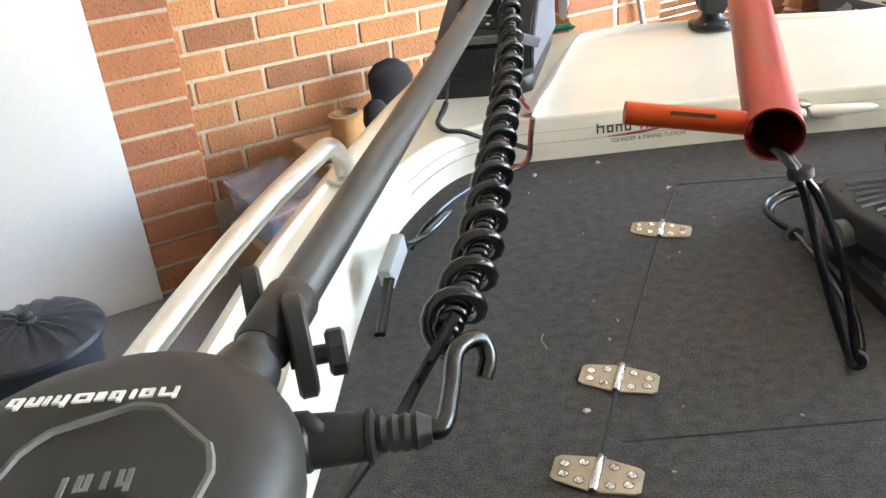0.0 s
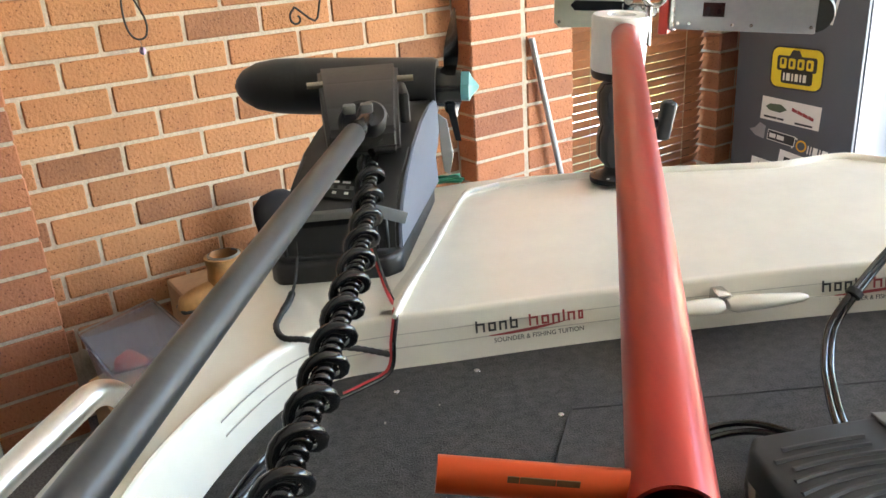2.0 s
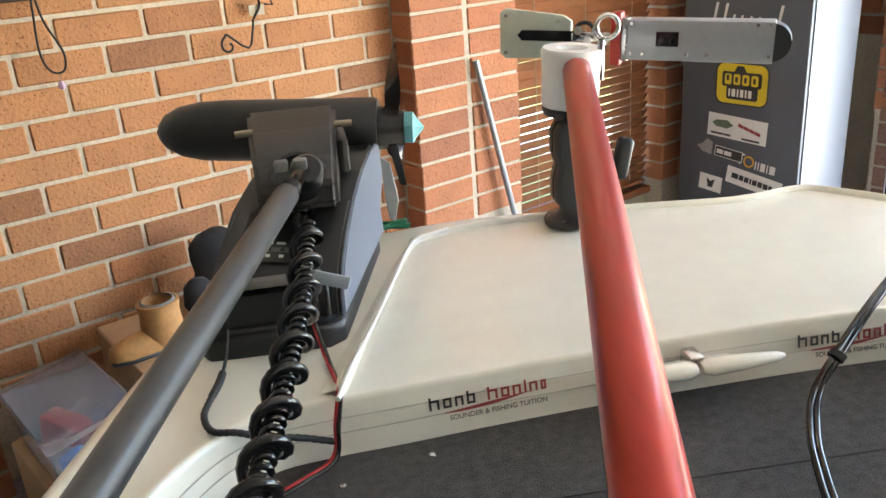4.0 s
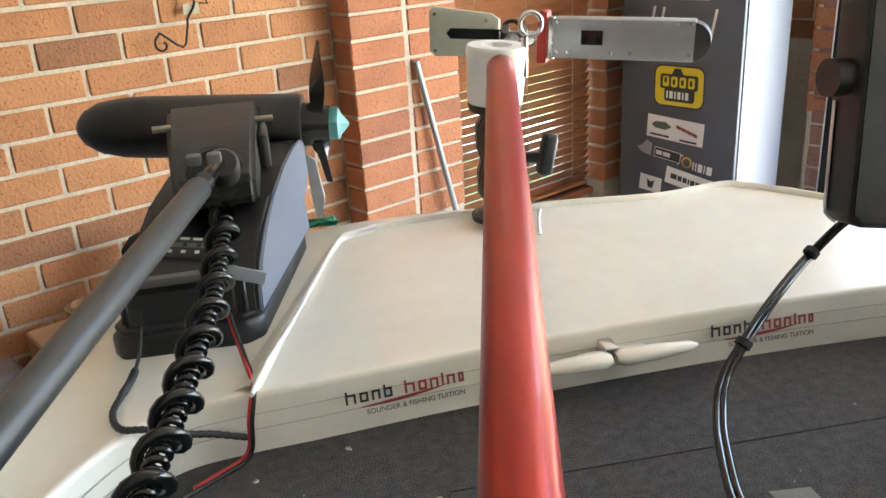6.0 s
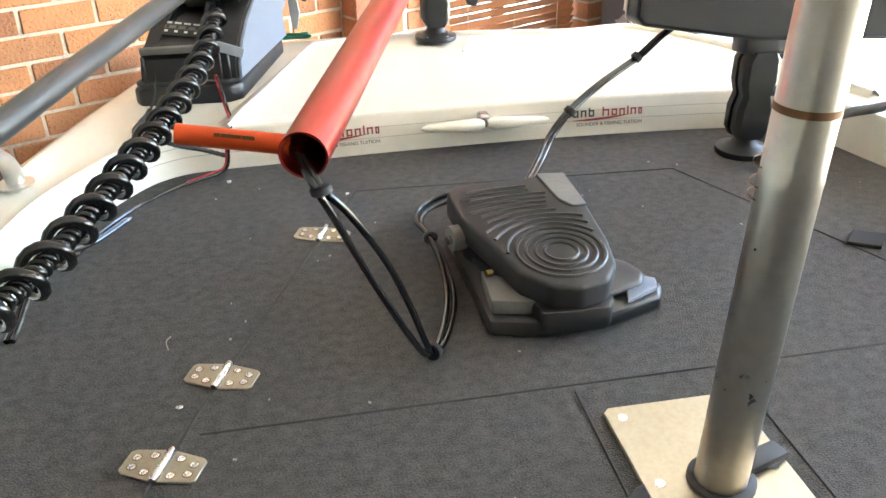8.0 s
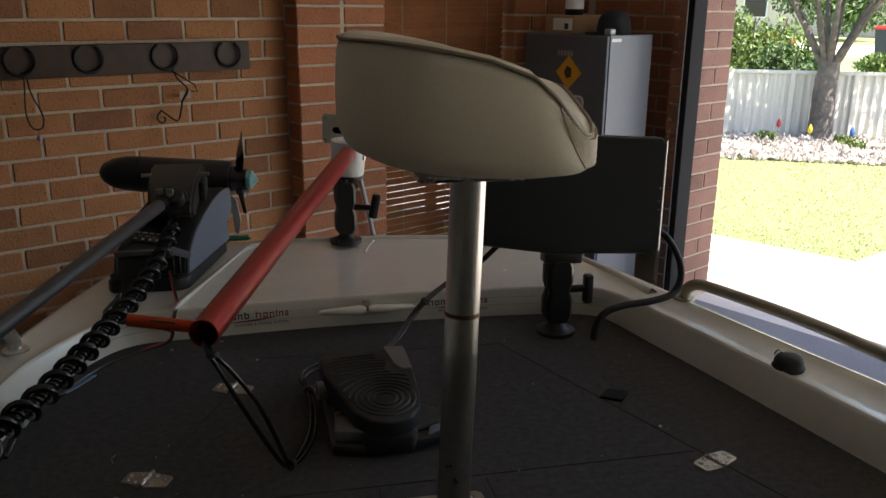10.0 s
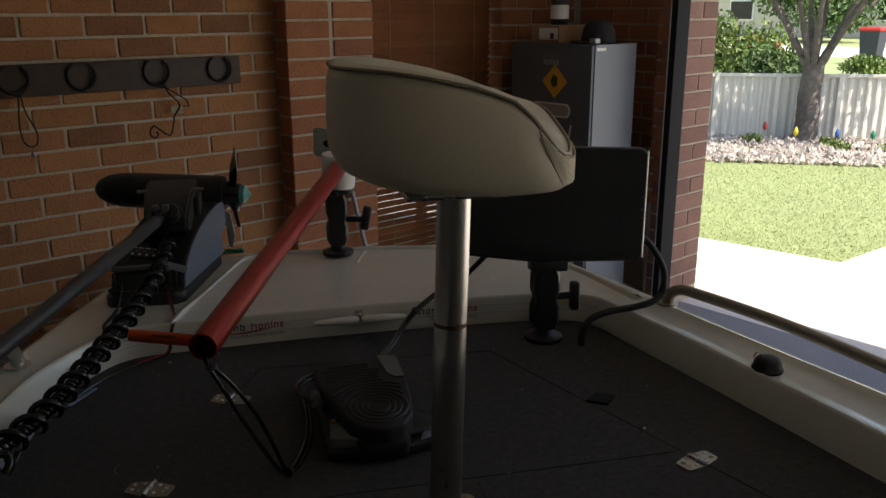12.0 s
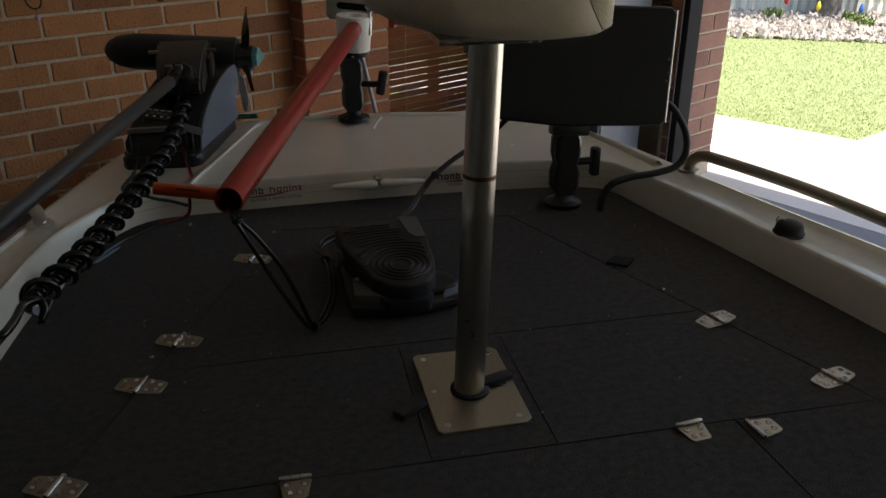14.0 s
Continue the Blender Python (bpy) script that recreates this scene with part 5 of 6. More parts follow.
part("wing_knob", moved(box((-0.011, -0.012, -0.036), (0.011, 0.012, 0.036), 0.006, 3), Matrix.Translation((MX + 0.077, MY, 0.106))), BLACK, sm)
part("ball", lathe([(-0.022, 0.008), (-0.015, 0.018), (0, 0.023), (0.015, 0.018), (0.022, 0.010), (0.045, 0.010)], (MX, MY, 0.168), (0, 0, 1), 20), RUBBER, sm)
disp = thing("fishfinder_display", (0.43, -0.10, 0.20), "large black fishfinder display seen from behind its dark face", "display", at=BOAT)
DM = Matrix.Translation((0.437, -0.115, 0.338)) @ Matrix.Rotation(radians(3), 4, "Y") @ Matrix.Rotation(radians(-6), 4, "X")
SIDEWAYS = DM @ Matrix.Rotation(radians(90), 4, "X")
def face_outline(x0, x1, low, top, r=0.014):
    return [(x0, low + 0.022 + r), (x0 + r, low + 0.022), (-0.06, low), (0.06, low), (x1 - r, low), (x1, low + r), (x1, top - r), (x1 - r, top), (x0 + r, top), (x0, top - r)]
part("case", moved(prism(face_outline(-0.266, 0.207, -0.136, 0.137), -0.040, 0.006, 0.004, 2), SIDEWAYS), BLACK, disp)
part("edge_strip", moved(tube(smooth_path([(-0.2675, 0.032, 0.02), (-0.2675, 0.032, -0.09), (-0.266, 0.030, -0.104), (-0.259, 0.024, -0.113)], 5), 0.0018, 8), DM), ALU, disp, "thin bright edge strip")
part("side_knob", moved(tube([(-0.266, 0.022, 0.045), (-0.286, 0.022, 0.045)], 0.020, 18), DM), BLACK, disp)
part("screen", moved(prism(face_outline(-0.261, 0.202, -0.130, 0.132, 0.010), 0.0055, 0.0078), SIDEWAYS), SCREEN, disp, "dark switched-off screen", None)
part("bezel_edge", moved(tube([(0.2065, -0.004, -0.128), (0.2065, -0.004, 0.130)], 0.0022, 8), DM), ALU, disp, "bright metal edge strip")
part("yoke", moved(box((-0.07, 0.0, -0.160), (0.02, 0.045, -0.132), 0.005), DM), BLACK, disp)
for z in (-0.03, -0.01, 0.02):
    part("key", moved(tube([(0.197, -0.008, z), (0.197, -0.0055, z)], 0.003, 8), DM), GREYPAD, disp)
dc = thing("display_cable", (0.62, -0.1, 0.05), "thick black sleeved cable curving from the display down to the deck", "cable", at=BOAT)
part("sleeve", tube(smooth_path([(0.640, -0.10, 0.245), (0.668, -0.11, 0.225), (0.700, -0.12, 0.17), (0.700, -0.135, 0.125), (0.672, -0.15, 0.095), (0.62, -0.155, 0.083), (0.55, -0.155, 0.076), (0.50, -0.16, 0.062), (0.478, -0.165, 0.03), (0.475, -0.165, 0.0)], 8), 0.0085, 12), RUBBER, dc, "", 80)
cup = thing("deck_vent", (0.745, -0.53, RISE), "squat black rubber deck vent with a wire loop", "vent", at=BOAT)
part("body", lathe([(0, 0.030), (0.006, 0.032), (0.010, 0.029), (0.018, 0.028), (0.026, 0.024), (0.031, 0.014), (0.032, 0.0)], (0.737, -0.525, RISE - 0.004), (0, 0, 1), 24), RUBBER, cup)
part("loop", tube([(0.714 + 0.008 * math.cos(q), -0.520, RISE + 0.026 + 0.010 * math.sin(q)) for q in [k * math.pi / 8 for k in range(9)]], 0.0015, 6), STEEL, cup)

# ---- against the brick wall ----
rack = thing("horseshoe_rack", (0.0, 0.25, 1.65), "dark timber board with a row of old horseshoe hooks", "hook rack")
part("board", box((0.004, -0.45, 1.652), (0.028, 0.757, 1.772), 0.004), WOODB, rack)
for y in (-0.17, 0.075, 0.375, 0.655, -0.40):
    pts = [(0.036 + 0.004 * math.sin(q), y + 0.052 * math.sin(q) * (1 if abs(q) < 2.2 else 0.92), 1.722 - 0.054 * math.cos(q)) for q in [-2.55 + 5.1 * k / 24 for k in range(25)]]
    shoe = part("horseshoe", tube(pts, [0.0075 - 0.002 * abs(k - 12) / 12 for k in range(25)], 8), IRON, rack, "rusted dark iron horseshoe", 60)
    part("nail", tube([(0.026, y, 1.671), (0.045, y, 1.669)], 0.003, 6), IRON, shoe)
hook = thing("iron_scroll_hook", (0.03, 0.40, 1.40), "black wrought iron scroll hook hanging from the rack", "hook")
sp = [(0.035, 0.345 + (0.006 + 0.026 * k / 22) * math.cos(1.0 - k * 0.30), 1.470 + (0.006 + 0.028 * k / 22) * math.sin(1.0 - k * 0.30)) for k in range(23)]
part("scroll", tube(smooth_path(sp[:20] + [(0.035, 0.405, 1.455), (0.035, 0.425, 1.50), (0.035, 0.432, 1.53)], 3), 0.0035, 8), IRON, hook, "", 80)
part("stem", tube(smooth_path([(0.035, 0.43, 1.53), (0.037, 0.46, 1.58), (0.036, 0.42, 1.63), (0.038, 0.40, 1.67)], 6), 0.0035, 8), IRON, hook, "", 80)
part("stem", tube([(0.04, 0.40, 1.66), (0.04, 0.49, 1.60), (0.04, 0.50, 1.57), (0.04, 0.475, 1.575)], 0.003, 8), IRON, hook)
part("price_tag", box((0.030, 0.425, 1.545), (0.032, 0.475, 1.575)), PIPING, hook, "small faded paper tag", None)
chain = thing("hanging_charm", (0.03, -0.10, 1.40), "looped wire charm with a green stone and a lilac bead", "charm")
part("wire_loop", tube(smooth_path([(0.034, -0.155, 1.68), (0.036, -0.145, 1.60), (0.036, -0.115, 1.52), (0.036, -0.12, 1.475), (0.036, -0.145, 1.468), (0.036, -0.165, 1.49), (0.036, -0.172, 1.54), (0.034, -0.165, 1.62), (0.034, -0.16, 1.68)], 6), 0.003, 8), IRON, chain, "", 80)
part("bead", lathe([(-0.010, 0.001), (-0.006, 0.009), (0, 0.012), (0.006, 0.009), (0.010, 0.001)], (0.038, -0.138, 1.435), (0, 1, 0), 12), LILAC, chain)
part("thread", tube([(0.036, -0.140, 1.47), (0.038, -0.138, 1.445)], 0.0012, 5), STEEL, chain)
pipe = solo("aluminium_pipe", tube([(0.125, 1.212, 1.305), (0.15, 1.32, 0.80), (0.175, 1.415, GROUND)], 0.0115, 14), GREYMET, "thin grey metal pipe leaning against the pier", "pipe")

# tub, box, boots and bin at the foot of the wall
tub = thing("storage_tub", (0.385, -0.38, 0.598), "clear plastic storage tub holding red and blue items", "storage tub")
TUBC = [(0.24, -0.503), (0.614, -0.480), (0.53, -0.255), (0.155, -0.278)]
def scaled(pts, s):
    cx, cy = sum(p[0] for p in pts) / len(pts), sum(p[1] for p in pts) / len(pts)
    return [(cx + (x - cx) * s, cy + (y - cy) * s) for x, y in pts]
part("shell", loft([[(*p, 0.600) for p in scaled(TUBC, 0.84)], [(*p, 0.732) for p in scaled(TUBC, 0.97)], [(*p, 0.732) for p in scaled(TUBC, 0.95)], [(*p, 0.604) for p in scaled(TUBC, 0.82)]]), CLEAR, tub, "clear plastic shell", None)
part("lid", prism(scaled(TUBC, 1.03), 0.734, 0.750, 0.006), CLEAR, tub, "clear plastic lid", 30)
for nm, lo, hi, mt in (("red_item", (0.30, -0.42, 0.606), (0.44, -0.36, 0.70), REDP), ("red_item", (0.40, -0.36, 0.606), (0.47, -0.27, 0.69), REDP), ("blue_item", (0.46, -0.44, 0.606), (0.56, -0.36, 0.655), BLUEP), ("grey_item", (0.25, -0.38, 0.606), (0.30, -0.30, 0.66), GREYMET)):
    part(nm, moved(box((-0.5, -0.5, -0.5), (0.5, 0.5, 0.5), 0.12), Matrix.Translation((Vector(lo) + Vector(hi)) / 2) @ Matrix.Rotation(0.5, 4, "Z") @ Matrix.Diagonal((*(0.85 * (Vector(hi) - Vector(lo))), 1))), mt, tub)
solo("cardboard_box", prism([(0.235, -0.51), (0.60, -0.485), (0.52, -0.25), (0.15, -0.275)], GROUND, 0.598, 0.004, 1), CARD, "brown cardboard box under the clear tub", "box")
crate = solo("timber_crate", box((0.07, -0.21, GROUND), (0.46, 0.34, 0.76), 0.006, 1), CARD, "brown carton standing against the brick wall", "box")
boot = thing("work_boot", (0.33, -0.10, 0.76), "tan leather work boot with a grey lining", "boot")
part("shaft", loft([[Vector((0.33 + r * 1.0 * math.cos(q), -0.10 + r * 1.1 * math.sin(q), z + 0.08)) for q in [k * math.pi / 8 for k in range(16)]] for r, z in ((0.050, 0.685), (0.052, 0.73), (0.048, 0.78), (0.052, 0.81), (0.045, 0.812), (0.04, 0.78))]), TAN, boot, "", 70)
part("toe", loft([[Vector((0.33 + w * math.cos(q), y - 0.08, 0.765 + h * max(0, math.sin(q)))) for q in [k * math.pi / 12 for k in range(13)]] for y, w, h in ((-0.02, 0.046, 0.075), (-0.07, 0.046, 0.06), (-0.12, 0.044, 0.05), (-0.16, 0.032, 0.035), (-0.172, 0.01, 0.01))]), TAN, boot, "", 70)
part("sole", prism([(0.28, -0.045), (0.28, -0.20), (0.30, -0.25), (0.36, -0.25), (0.38, -0.20), (0.38, -0.045)], 0.76, 0.77, 0.003, 1), RUBBER, boot)
part("lining", lathe([(0, 0.046), (0.006, 0.047), (0.010, 0.040)], (0.33, -0.10, 0.886), (0, 0, 1), 16, caps=False), GREYPAD, boot)
glove = thing("black_knee_pad", (0.17, 0.14, 0.76), "soft black fabric bundle leaning on the brick wall", "fabric bundle")
part("pad", moved(loft([[Vector((0.052 * s * math.cos(q), 0.075 * s * math.sin(q) * (1 + 0.1 * math.sin(3 * q)), z)) for q in [k * math.pi / 10 for k in range(20)]] for s, z in ((0.7, 0), (1.0, 0.03), (0.9, 0.09), (1.05, 0.13), (1.1, 0.165), (0.8, 0.20), (0.3, 0.218))]), Matrix.Translation((0.15, 0.135, 0.762)) @ Matrix.Rotation(radians(-8), 4, "X")), FABRIC, glove, "", 70)
part("flap", moved(loft([[Vector((0.04 * s * math.cos(q), 0.05 * s * math.sin(q), z)) for q in [k * math.pi / 8 for k in range(16)]] for s, z in ((0.8, 0), (1.1, 0.05), (0.7, 0.10), (0.2, 0.115))]), Matrix.Translation((0.22, 0.07, 0.762)) @ Matrix.Rotation(radians(15), 4, "X")), FABRIC, glove, "", 70)

bin_ = thing("garbage_bin", (0.665, -1.13, GROUND), "black plastic garbage bin with a domed fluted lid", "bin")
BC = Vector((0.655, -1.135, -0.075))
part("body", lathe([(GROUND + 0.075, 0.12), (GROUND + 0.09, 0.125), (0.70, 0.158), (0.705, 0.165), (0.715, 0.165)], BC, (0, 0, 1), 36), BINM, bin_)
lidm = lathe([(0.700, 0.172), (0.712, 0.175), (0.722, 0.170), (0.735, 0.150), (0.750, 0.10), (0.758, 0.05), (0.760, 0.025), (0.768, 0.022), (0.770, 0.0)], BC, (0, 0, 1), 72)
for v in lidm.verts:
    r = v.co - BC
    d = math.hypot(r.x, r.y)
    if 0.04 < d < 0.16:
        v.co.z += 0.004 * (1 if math.sin(math.atan2(r.y, r.x) * 18) > 0 else -1)
part("lid", lidm, BINM, bin_, "domed lid with raised flutes", 30)
part("lid_knob", lathe([(0.765, 0.018), (0.775, 0.020), (0.785, 0.012), (0.787, 0.0)], BC, (0, 0, 1), 20), BINM, bin_)
solo("green_rope", tube(smooth_path([(-0.355 + 0.032 * math.cos(k * 1.9), 0.560 + 0.014 * math.sin(k * 2.3), RISE + 0.012 + 0.003 * (k % 4)) for k in range(16)], 4), 0.003, 6), GREENP, "loose tangle of green rope on the bow", "rope", at=BOAT, smooth=80)

# ---- steel cabinet with stickers ----
CX0, CX1, CY0, CY1, CZ = 0.235, 0.79, 2.25, 2.60, 1.792
cab = thing("steel_cabinet", (0.51, 2.47, GROUND), "charcoal steel cabinet covered in stickers, with a pale side", "cabinet")
part("body", box((CX0, CY0 + 0.02, GROUND), (CX1 - 0.003, CY1, CZ), 0.004, 1), CABINET, cab)
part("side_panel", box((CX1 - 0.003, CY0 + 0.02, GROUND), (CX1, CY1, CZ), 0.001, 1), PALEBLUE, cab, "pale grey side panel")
part("door", box((CX0 + 0.004, CY0, GROUND + 0.04), (CX1 - 0.004, CY0 + 0.019, CZ - 0.004), 0.004), CABINET, cab, "charcoal front door")
part("label_plate", box((CX1 + 0.0, CY0 + 0.03, CZ - 0.03), (CX1 + 0.002, CY0 + 0.10, CZ - 0.015)), INKWHITE, cab)


def rounded(w, h, r, n=5):
    out = []
    for cx, cy, a in ((w - r, h - r, 0), (-w + r, h - r, 90), (-w + r, -h + r, 180), (w - r, -h + r, 270)):
        out += [(cx + r * math.cos(radians(a + 90 * k / n)), cy + r * math.sin(radians(a + 90 * k / n))) for k in range(n + 1)]
    return out


FRONT = lambda x, z, lift=0.001, turn=0: Matrix.Translation((x, CY0 - lift, z)) @ Matrix.Rotation(radians(90), 4, "X") @ Matrix.Rotation(radians(turn), 4, "Z")


def sticker(name, x, z, layers, label, turn=0):
    t = thing(name, (x, CY0 - 0.001, z), label, "sticker", "cabinet stickers")
    lift = 0.0006
    for nm, pts, dx, dz, mt in layers:
        part(nm, moved(prism([(a + dx, b + dz) for a, b in pts], 0, 0.0006), FRONT(x, z, lift, turn)), mt, t, smooth=None)
        lift += 0.0007
    return t


rect = lambda w, h: [(w, h), (-w, h), (-w, -h), (w, -h)]
bars = lambda x0, widths, h, z, mt, gap=0.003: [("bar", rect(w / 2, h / 2), x0 + sum(widths[:i]) + gap * i + w / 2, z, mt) for i, w in enumerate(widths)]
sticker("logo_sticker", 0.52, 1.085, [("field", rounded(0.118, 0.085, 0.035), 0, 0, INK), ("field", rounded(0.112, 0.079, 0.032), 0, 0, YELLOW), ("panel", rounded(0.088, 0.030, 0.010), 0, 0.018, INK), ("panel", rounded(0.070, 0.028, 0.012), 0.004, -0.034, INK)]
        + [("shape", rounded(0.0150, 0.021, 0.007), -0.060 + 0.040 * k, 0.018, YELLOW) for k in range(4)] + [("hole", rounded(0.0055, 0.011, 0.003), -0.060 + 0.040 * k, 0.018 + (0.006 if k == 0 else 0), INK) for k in range(4)]
        + bars(-0.052, [0.007, 0.016, 0.007, 0.014, 0.007, 0.014], 0.030, -0.034, INKWHITE, 0.008) + [("hat", [(0.028, -0.01), (0.014, 0.014), (-0.014, 0.014), (-0.028, -0.01)], 0, 0.060, INK)], "yellow and black shield logo sticker")
sticker("lure_sticker", 0.51, 0.905, [("field", rect(0.135, 0.048), 0, 0, INKWHITE), ("fish", [(0.05, 0.0), (0.02, 0.018), (-0.03, 0.014), (-0.05, 0.0), (-0.03, -0.014), (0.02, -0.016)], -0.065, 0.008, material("olive_print", (0.12, 0.16, 0.10), 0.5))]
        + [("lure", [(0.012, 0.004), (-0.012, 0.012), (-0.014, -0.002), (0.010, -0.008)], 0.02 + 0.026 * k, 0.012 - 0.006 * k, INKRED) for k in range(4)] + bars(-0.115, [0.06, 0.03], 0.008, -0.033, INK) + bars(0.03, [0.08], 0.008, -0.036, INK), "white rectangular sticker with fish and red lures", -3)
sticker("fish_logo_sticker", 0.435, 0.800, [("fish", [(0.0, 0.03), (-0.03, 0.04), (-0.05, 0.012), (-0.075, 0.0), (-0.045, -0.02), (0.0, -0.025)], -0.035, 0, GREYMET), ("panel", rect(0.065, 0.022), 0.045, 0.0, INKWHITE), ("panel", rect(0.062, 0.019), 0.045, 0.0, INK)] + bars(-0.01, [0.03, 0.034], 0.018, 0.0, INKWHITE, 0.006), "grey fish shaped sticker with a black panel", -6)
sticker("ring_logo_sticker", 0.61, 0.775, [("bar", rect(0.018, 0.003), -0.075, 0.022, INKWHITE), ("bar", rect(0.003, 0.022), -0.075, 0.0, INKWHITE), ("ring", rounded(0.024, 0.024, 0.0239, 8), -0.035, -0.002, AMBER), ("hole", rounded(0.017, 0.017, 0.0169, 8), -0.035, -0.002, CABINET)] + bars(-0.005, [0.005, 0.005, 0.02, 0.005, 0.024], 0.034, -0.008, INKWHITE, 0.008), "white lettering bars with an amber ring", -6)
sticker("script_sticker", 0.60, 0.695, [("field", rect(0.125, 0.036), 0, 0, INKWHITE)] + bars(-0.10, [0.03, 0.02, 0.02, 0.008, 0.02, 0.02, 0.02, 0.015], 0.022, 0.0, INK, 0.005), "white sticker with black script bars", -8)
sticker("small_sticker", 0.40, 0.655, [("field", rect(0.055, 0.035), 0, 0, INKWHITE), ("star", [(0.02, 0.02), (0, 0.008), (-0.02, 0.02), (-0.01, -0.02), (0.012, -0.018)], 0, 0, INK)], "small white sticker with a black shape", -5)
sticker("script_lettering", 0.53, 1.33, [("bar", [(0.006, 0.06), (-0.006, 0.06), (-0.022, -0.06), (-0.012, -0.06)], -0.14 + d, 0, INKWHITE) for d in (0, 0.045)] + [("bar", [(0.006, 0.03), (-0.004, 0.03), (-0.016, -0.055), (-0.007, -0.055)], -0.06 + d, -0.01, INKWHITE) for d in (0, 0.035, 0.075, 0.11)] + [("bar", [(0.006, 0.07), (-0.006, 0.07), (-0.022, -0.06), (-0.012, -0.06)], 0.14, 0, INKWHITE)], "large white slanting script strokes", -3)
sticker("oval_sticker", 0.53, 1.46, [("field", rounded(0.13, 0.036, 0.03), 0, 0, INKWHITE), ("field", rounded(0.12, 0.028, 0.025), 0, 0, GREYMET)], "grey oval sticker with a white border")
sticker("kangaroo_sign", 0.55, 1.605, [("field", [(0, 0.085), (-0.085, 0), (0, -0.085), (0.085, 0)], 0, 0, AMBER), ("figure", [(0.02, 0.02), (-0.01, 0.035), (-0.03, 0.0), (-0.012, -0.03), (0.018, -0.022)], 0, 0, INK)], "amber diamond warning sign sticker")
sticker("word_sticker", 0.52, 1.70, [("bar", rect(0.008, 0.013), -0.04 + 0.022 * k, 0, GREYMET) for k in range(5)], "faint grey lettering bars")
carton = thing("small_carton", (0.42, 2.45, CZ), "white and brown small carton on the cabinet", "carton")
part("box", box((0.30, 2.33, CZ), (0.50, 2.55, CZ + 0.09), 0.003, 1), CARD, carton)
part("label", box((0.36, 2.327, CZ + 0.015), (0.49, 2.3295, CZ + 0.075)), INKWHITE, carton, "white printed label", None)
part("picture", box((0.44, 2.325, CZ + 0.02), (0.465, 2.3275, CZ + 0.05)), INK, carton, "", None)
jar = thing("dark_bottle", (0.42, 2.42, CZ + 0.09), "dark bottle with a white label on the carton", "bottle")
part("bottle", lathe([(0, 0.045), (0.004, 0.048), (0.12, 0.048), (0.15, 0.03), (0.19, 0.022), (0.21, 0.022)], (0.41, 2.43, CZ + 0.09), (0, 0, 1), 20), BLACK, jar)
part("bottle_label", lathe([(0.03, 0.0488), (0.10, 0.0488)], (0.41, 2.43, CZ + 0.09), (0, 0, 1), 20, caps=False), INKWHITE, jar)
cap = thing("crumpled_hat", (0.66, 2.45, CZ), "crumpled black hat lying on the cabinet", "hat")
part("crown", loft([[Vector((0.66 + 0.085 * s * math.cos(q), 2.45 + 0.09 * s * math.sin(q), CZ + z)) for q in [k * math.pi / 10 for k in range(20)]] for s, z in ((1, 0), (1.0, 0.03), (0.88, 0.08), (0.6, 0.11), (0.2, 0.118))]), FABRIC, cap, "", 70)
part("brim", prism([(0.58, 2.37), (0.74, 2.37), (0.72, 2.30), (0.66, 2.28), (0.60, 2.30)], CZ, CZ + 0.012, 0.004), FABRIC, cap)
solo("tape_measure", box((0.72, 2.30, CZ), (0.765, 2.34, CZ + 0.03), 0.008), GREYMET, "small chrome tape measure on the cabinet", "tape measure")
# roller door guide edge; the black box paints the shade on the inner jamb brick
JAMB_SHADE = material("jamb_shade_black", (0.006, 0.005, 0.005), 0.95, dark=0.7, grain=60, blotch=4)
guide = thing("guide_and_jamb_shade", (0.95, 2.69, GROUND), "black strip standing in for shade on the inner jamb, with the door guide's bright edge", "door guide", kind="structure")
part("channel", box((NX - 0.022, NY - 0.045, GROUND), (NX + 0.014, NY + 0.068, TOP), 0.003, 1), JAMB_SHADE, guide)
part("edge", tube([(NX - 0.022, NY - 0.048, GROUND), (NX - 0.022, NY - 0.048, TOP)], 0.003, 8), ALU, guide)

# ---- front garden ----
fence = thing("garden_fence", (-1.5, 9.3, GROUND), "low cream corrugated steel fence with posts and top rail", "fence")
F0, F1, F2 = Vector((-3.2, 7.55, 0)), Vector((-2.42, 8.72, 0)), Vector((3.5, 13.2, 0))
FH = 0.80
def fence_run(a, b):
    d = b - a
    n = max(1, round(d.length / 0.78))
    u = d.normalized()
    s = Vector((-u.y, u.x, 0))
    for k in range(n):
        p, q = a.lerp(b, k / n), a.lerp(b, (k + 1) / n)
        m = 14
        row = []
        for j in range(m * 2 + 1):
            w = p.lerp(q, j / (m * 2))
            off = 0.014 if (j // 2) % 2 else -0.014
            row.append(w + s * off)
        part("panel", loft([[v + Vector((0, 0, GROUND)) for v in row], [v + Vector((0, 0, GROUND + FH)) for v in row]], closed=False), FENCE, fence, smooth=None)
        part("post", moved(box((-0.03, -0.035, GROUND), (0.03, 0.035, GROUND + FH + 0.02), 0.004, 1), Matrix.Translation(p) @ Matrix.Rotation(math.atan2(u.y, u.x), 4, "Z")), FENCE, fence)
    part("top_rail", moved(box((0, -0.03, GROUND + FH - 0.03), (d.length, 0.03, GROUND + FH + 0.015), 0.006), Matrix.Translation(a) @ Matrix.Rotation(math.atan2(u.y, u.x), 4, "Z")), FENCE, fence)
fence_run(F0, F1)
fence_run(F1, F2)
fence_run(F2, Vector((9.0, 17.0, 0)))

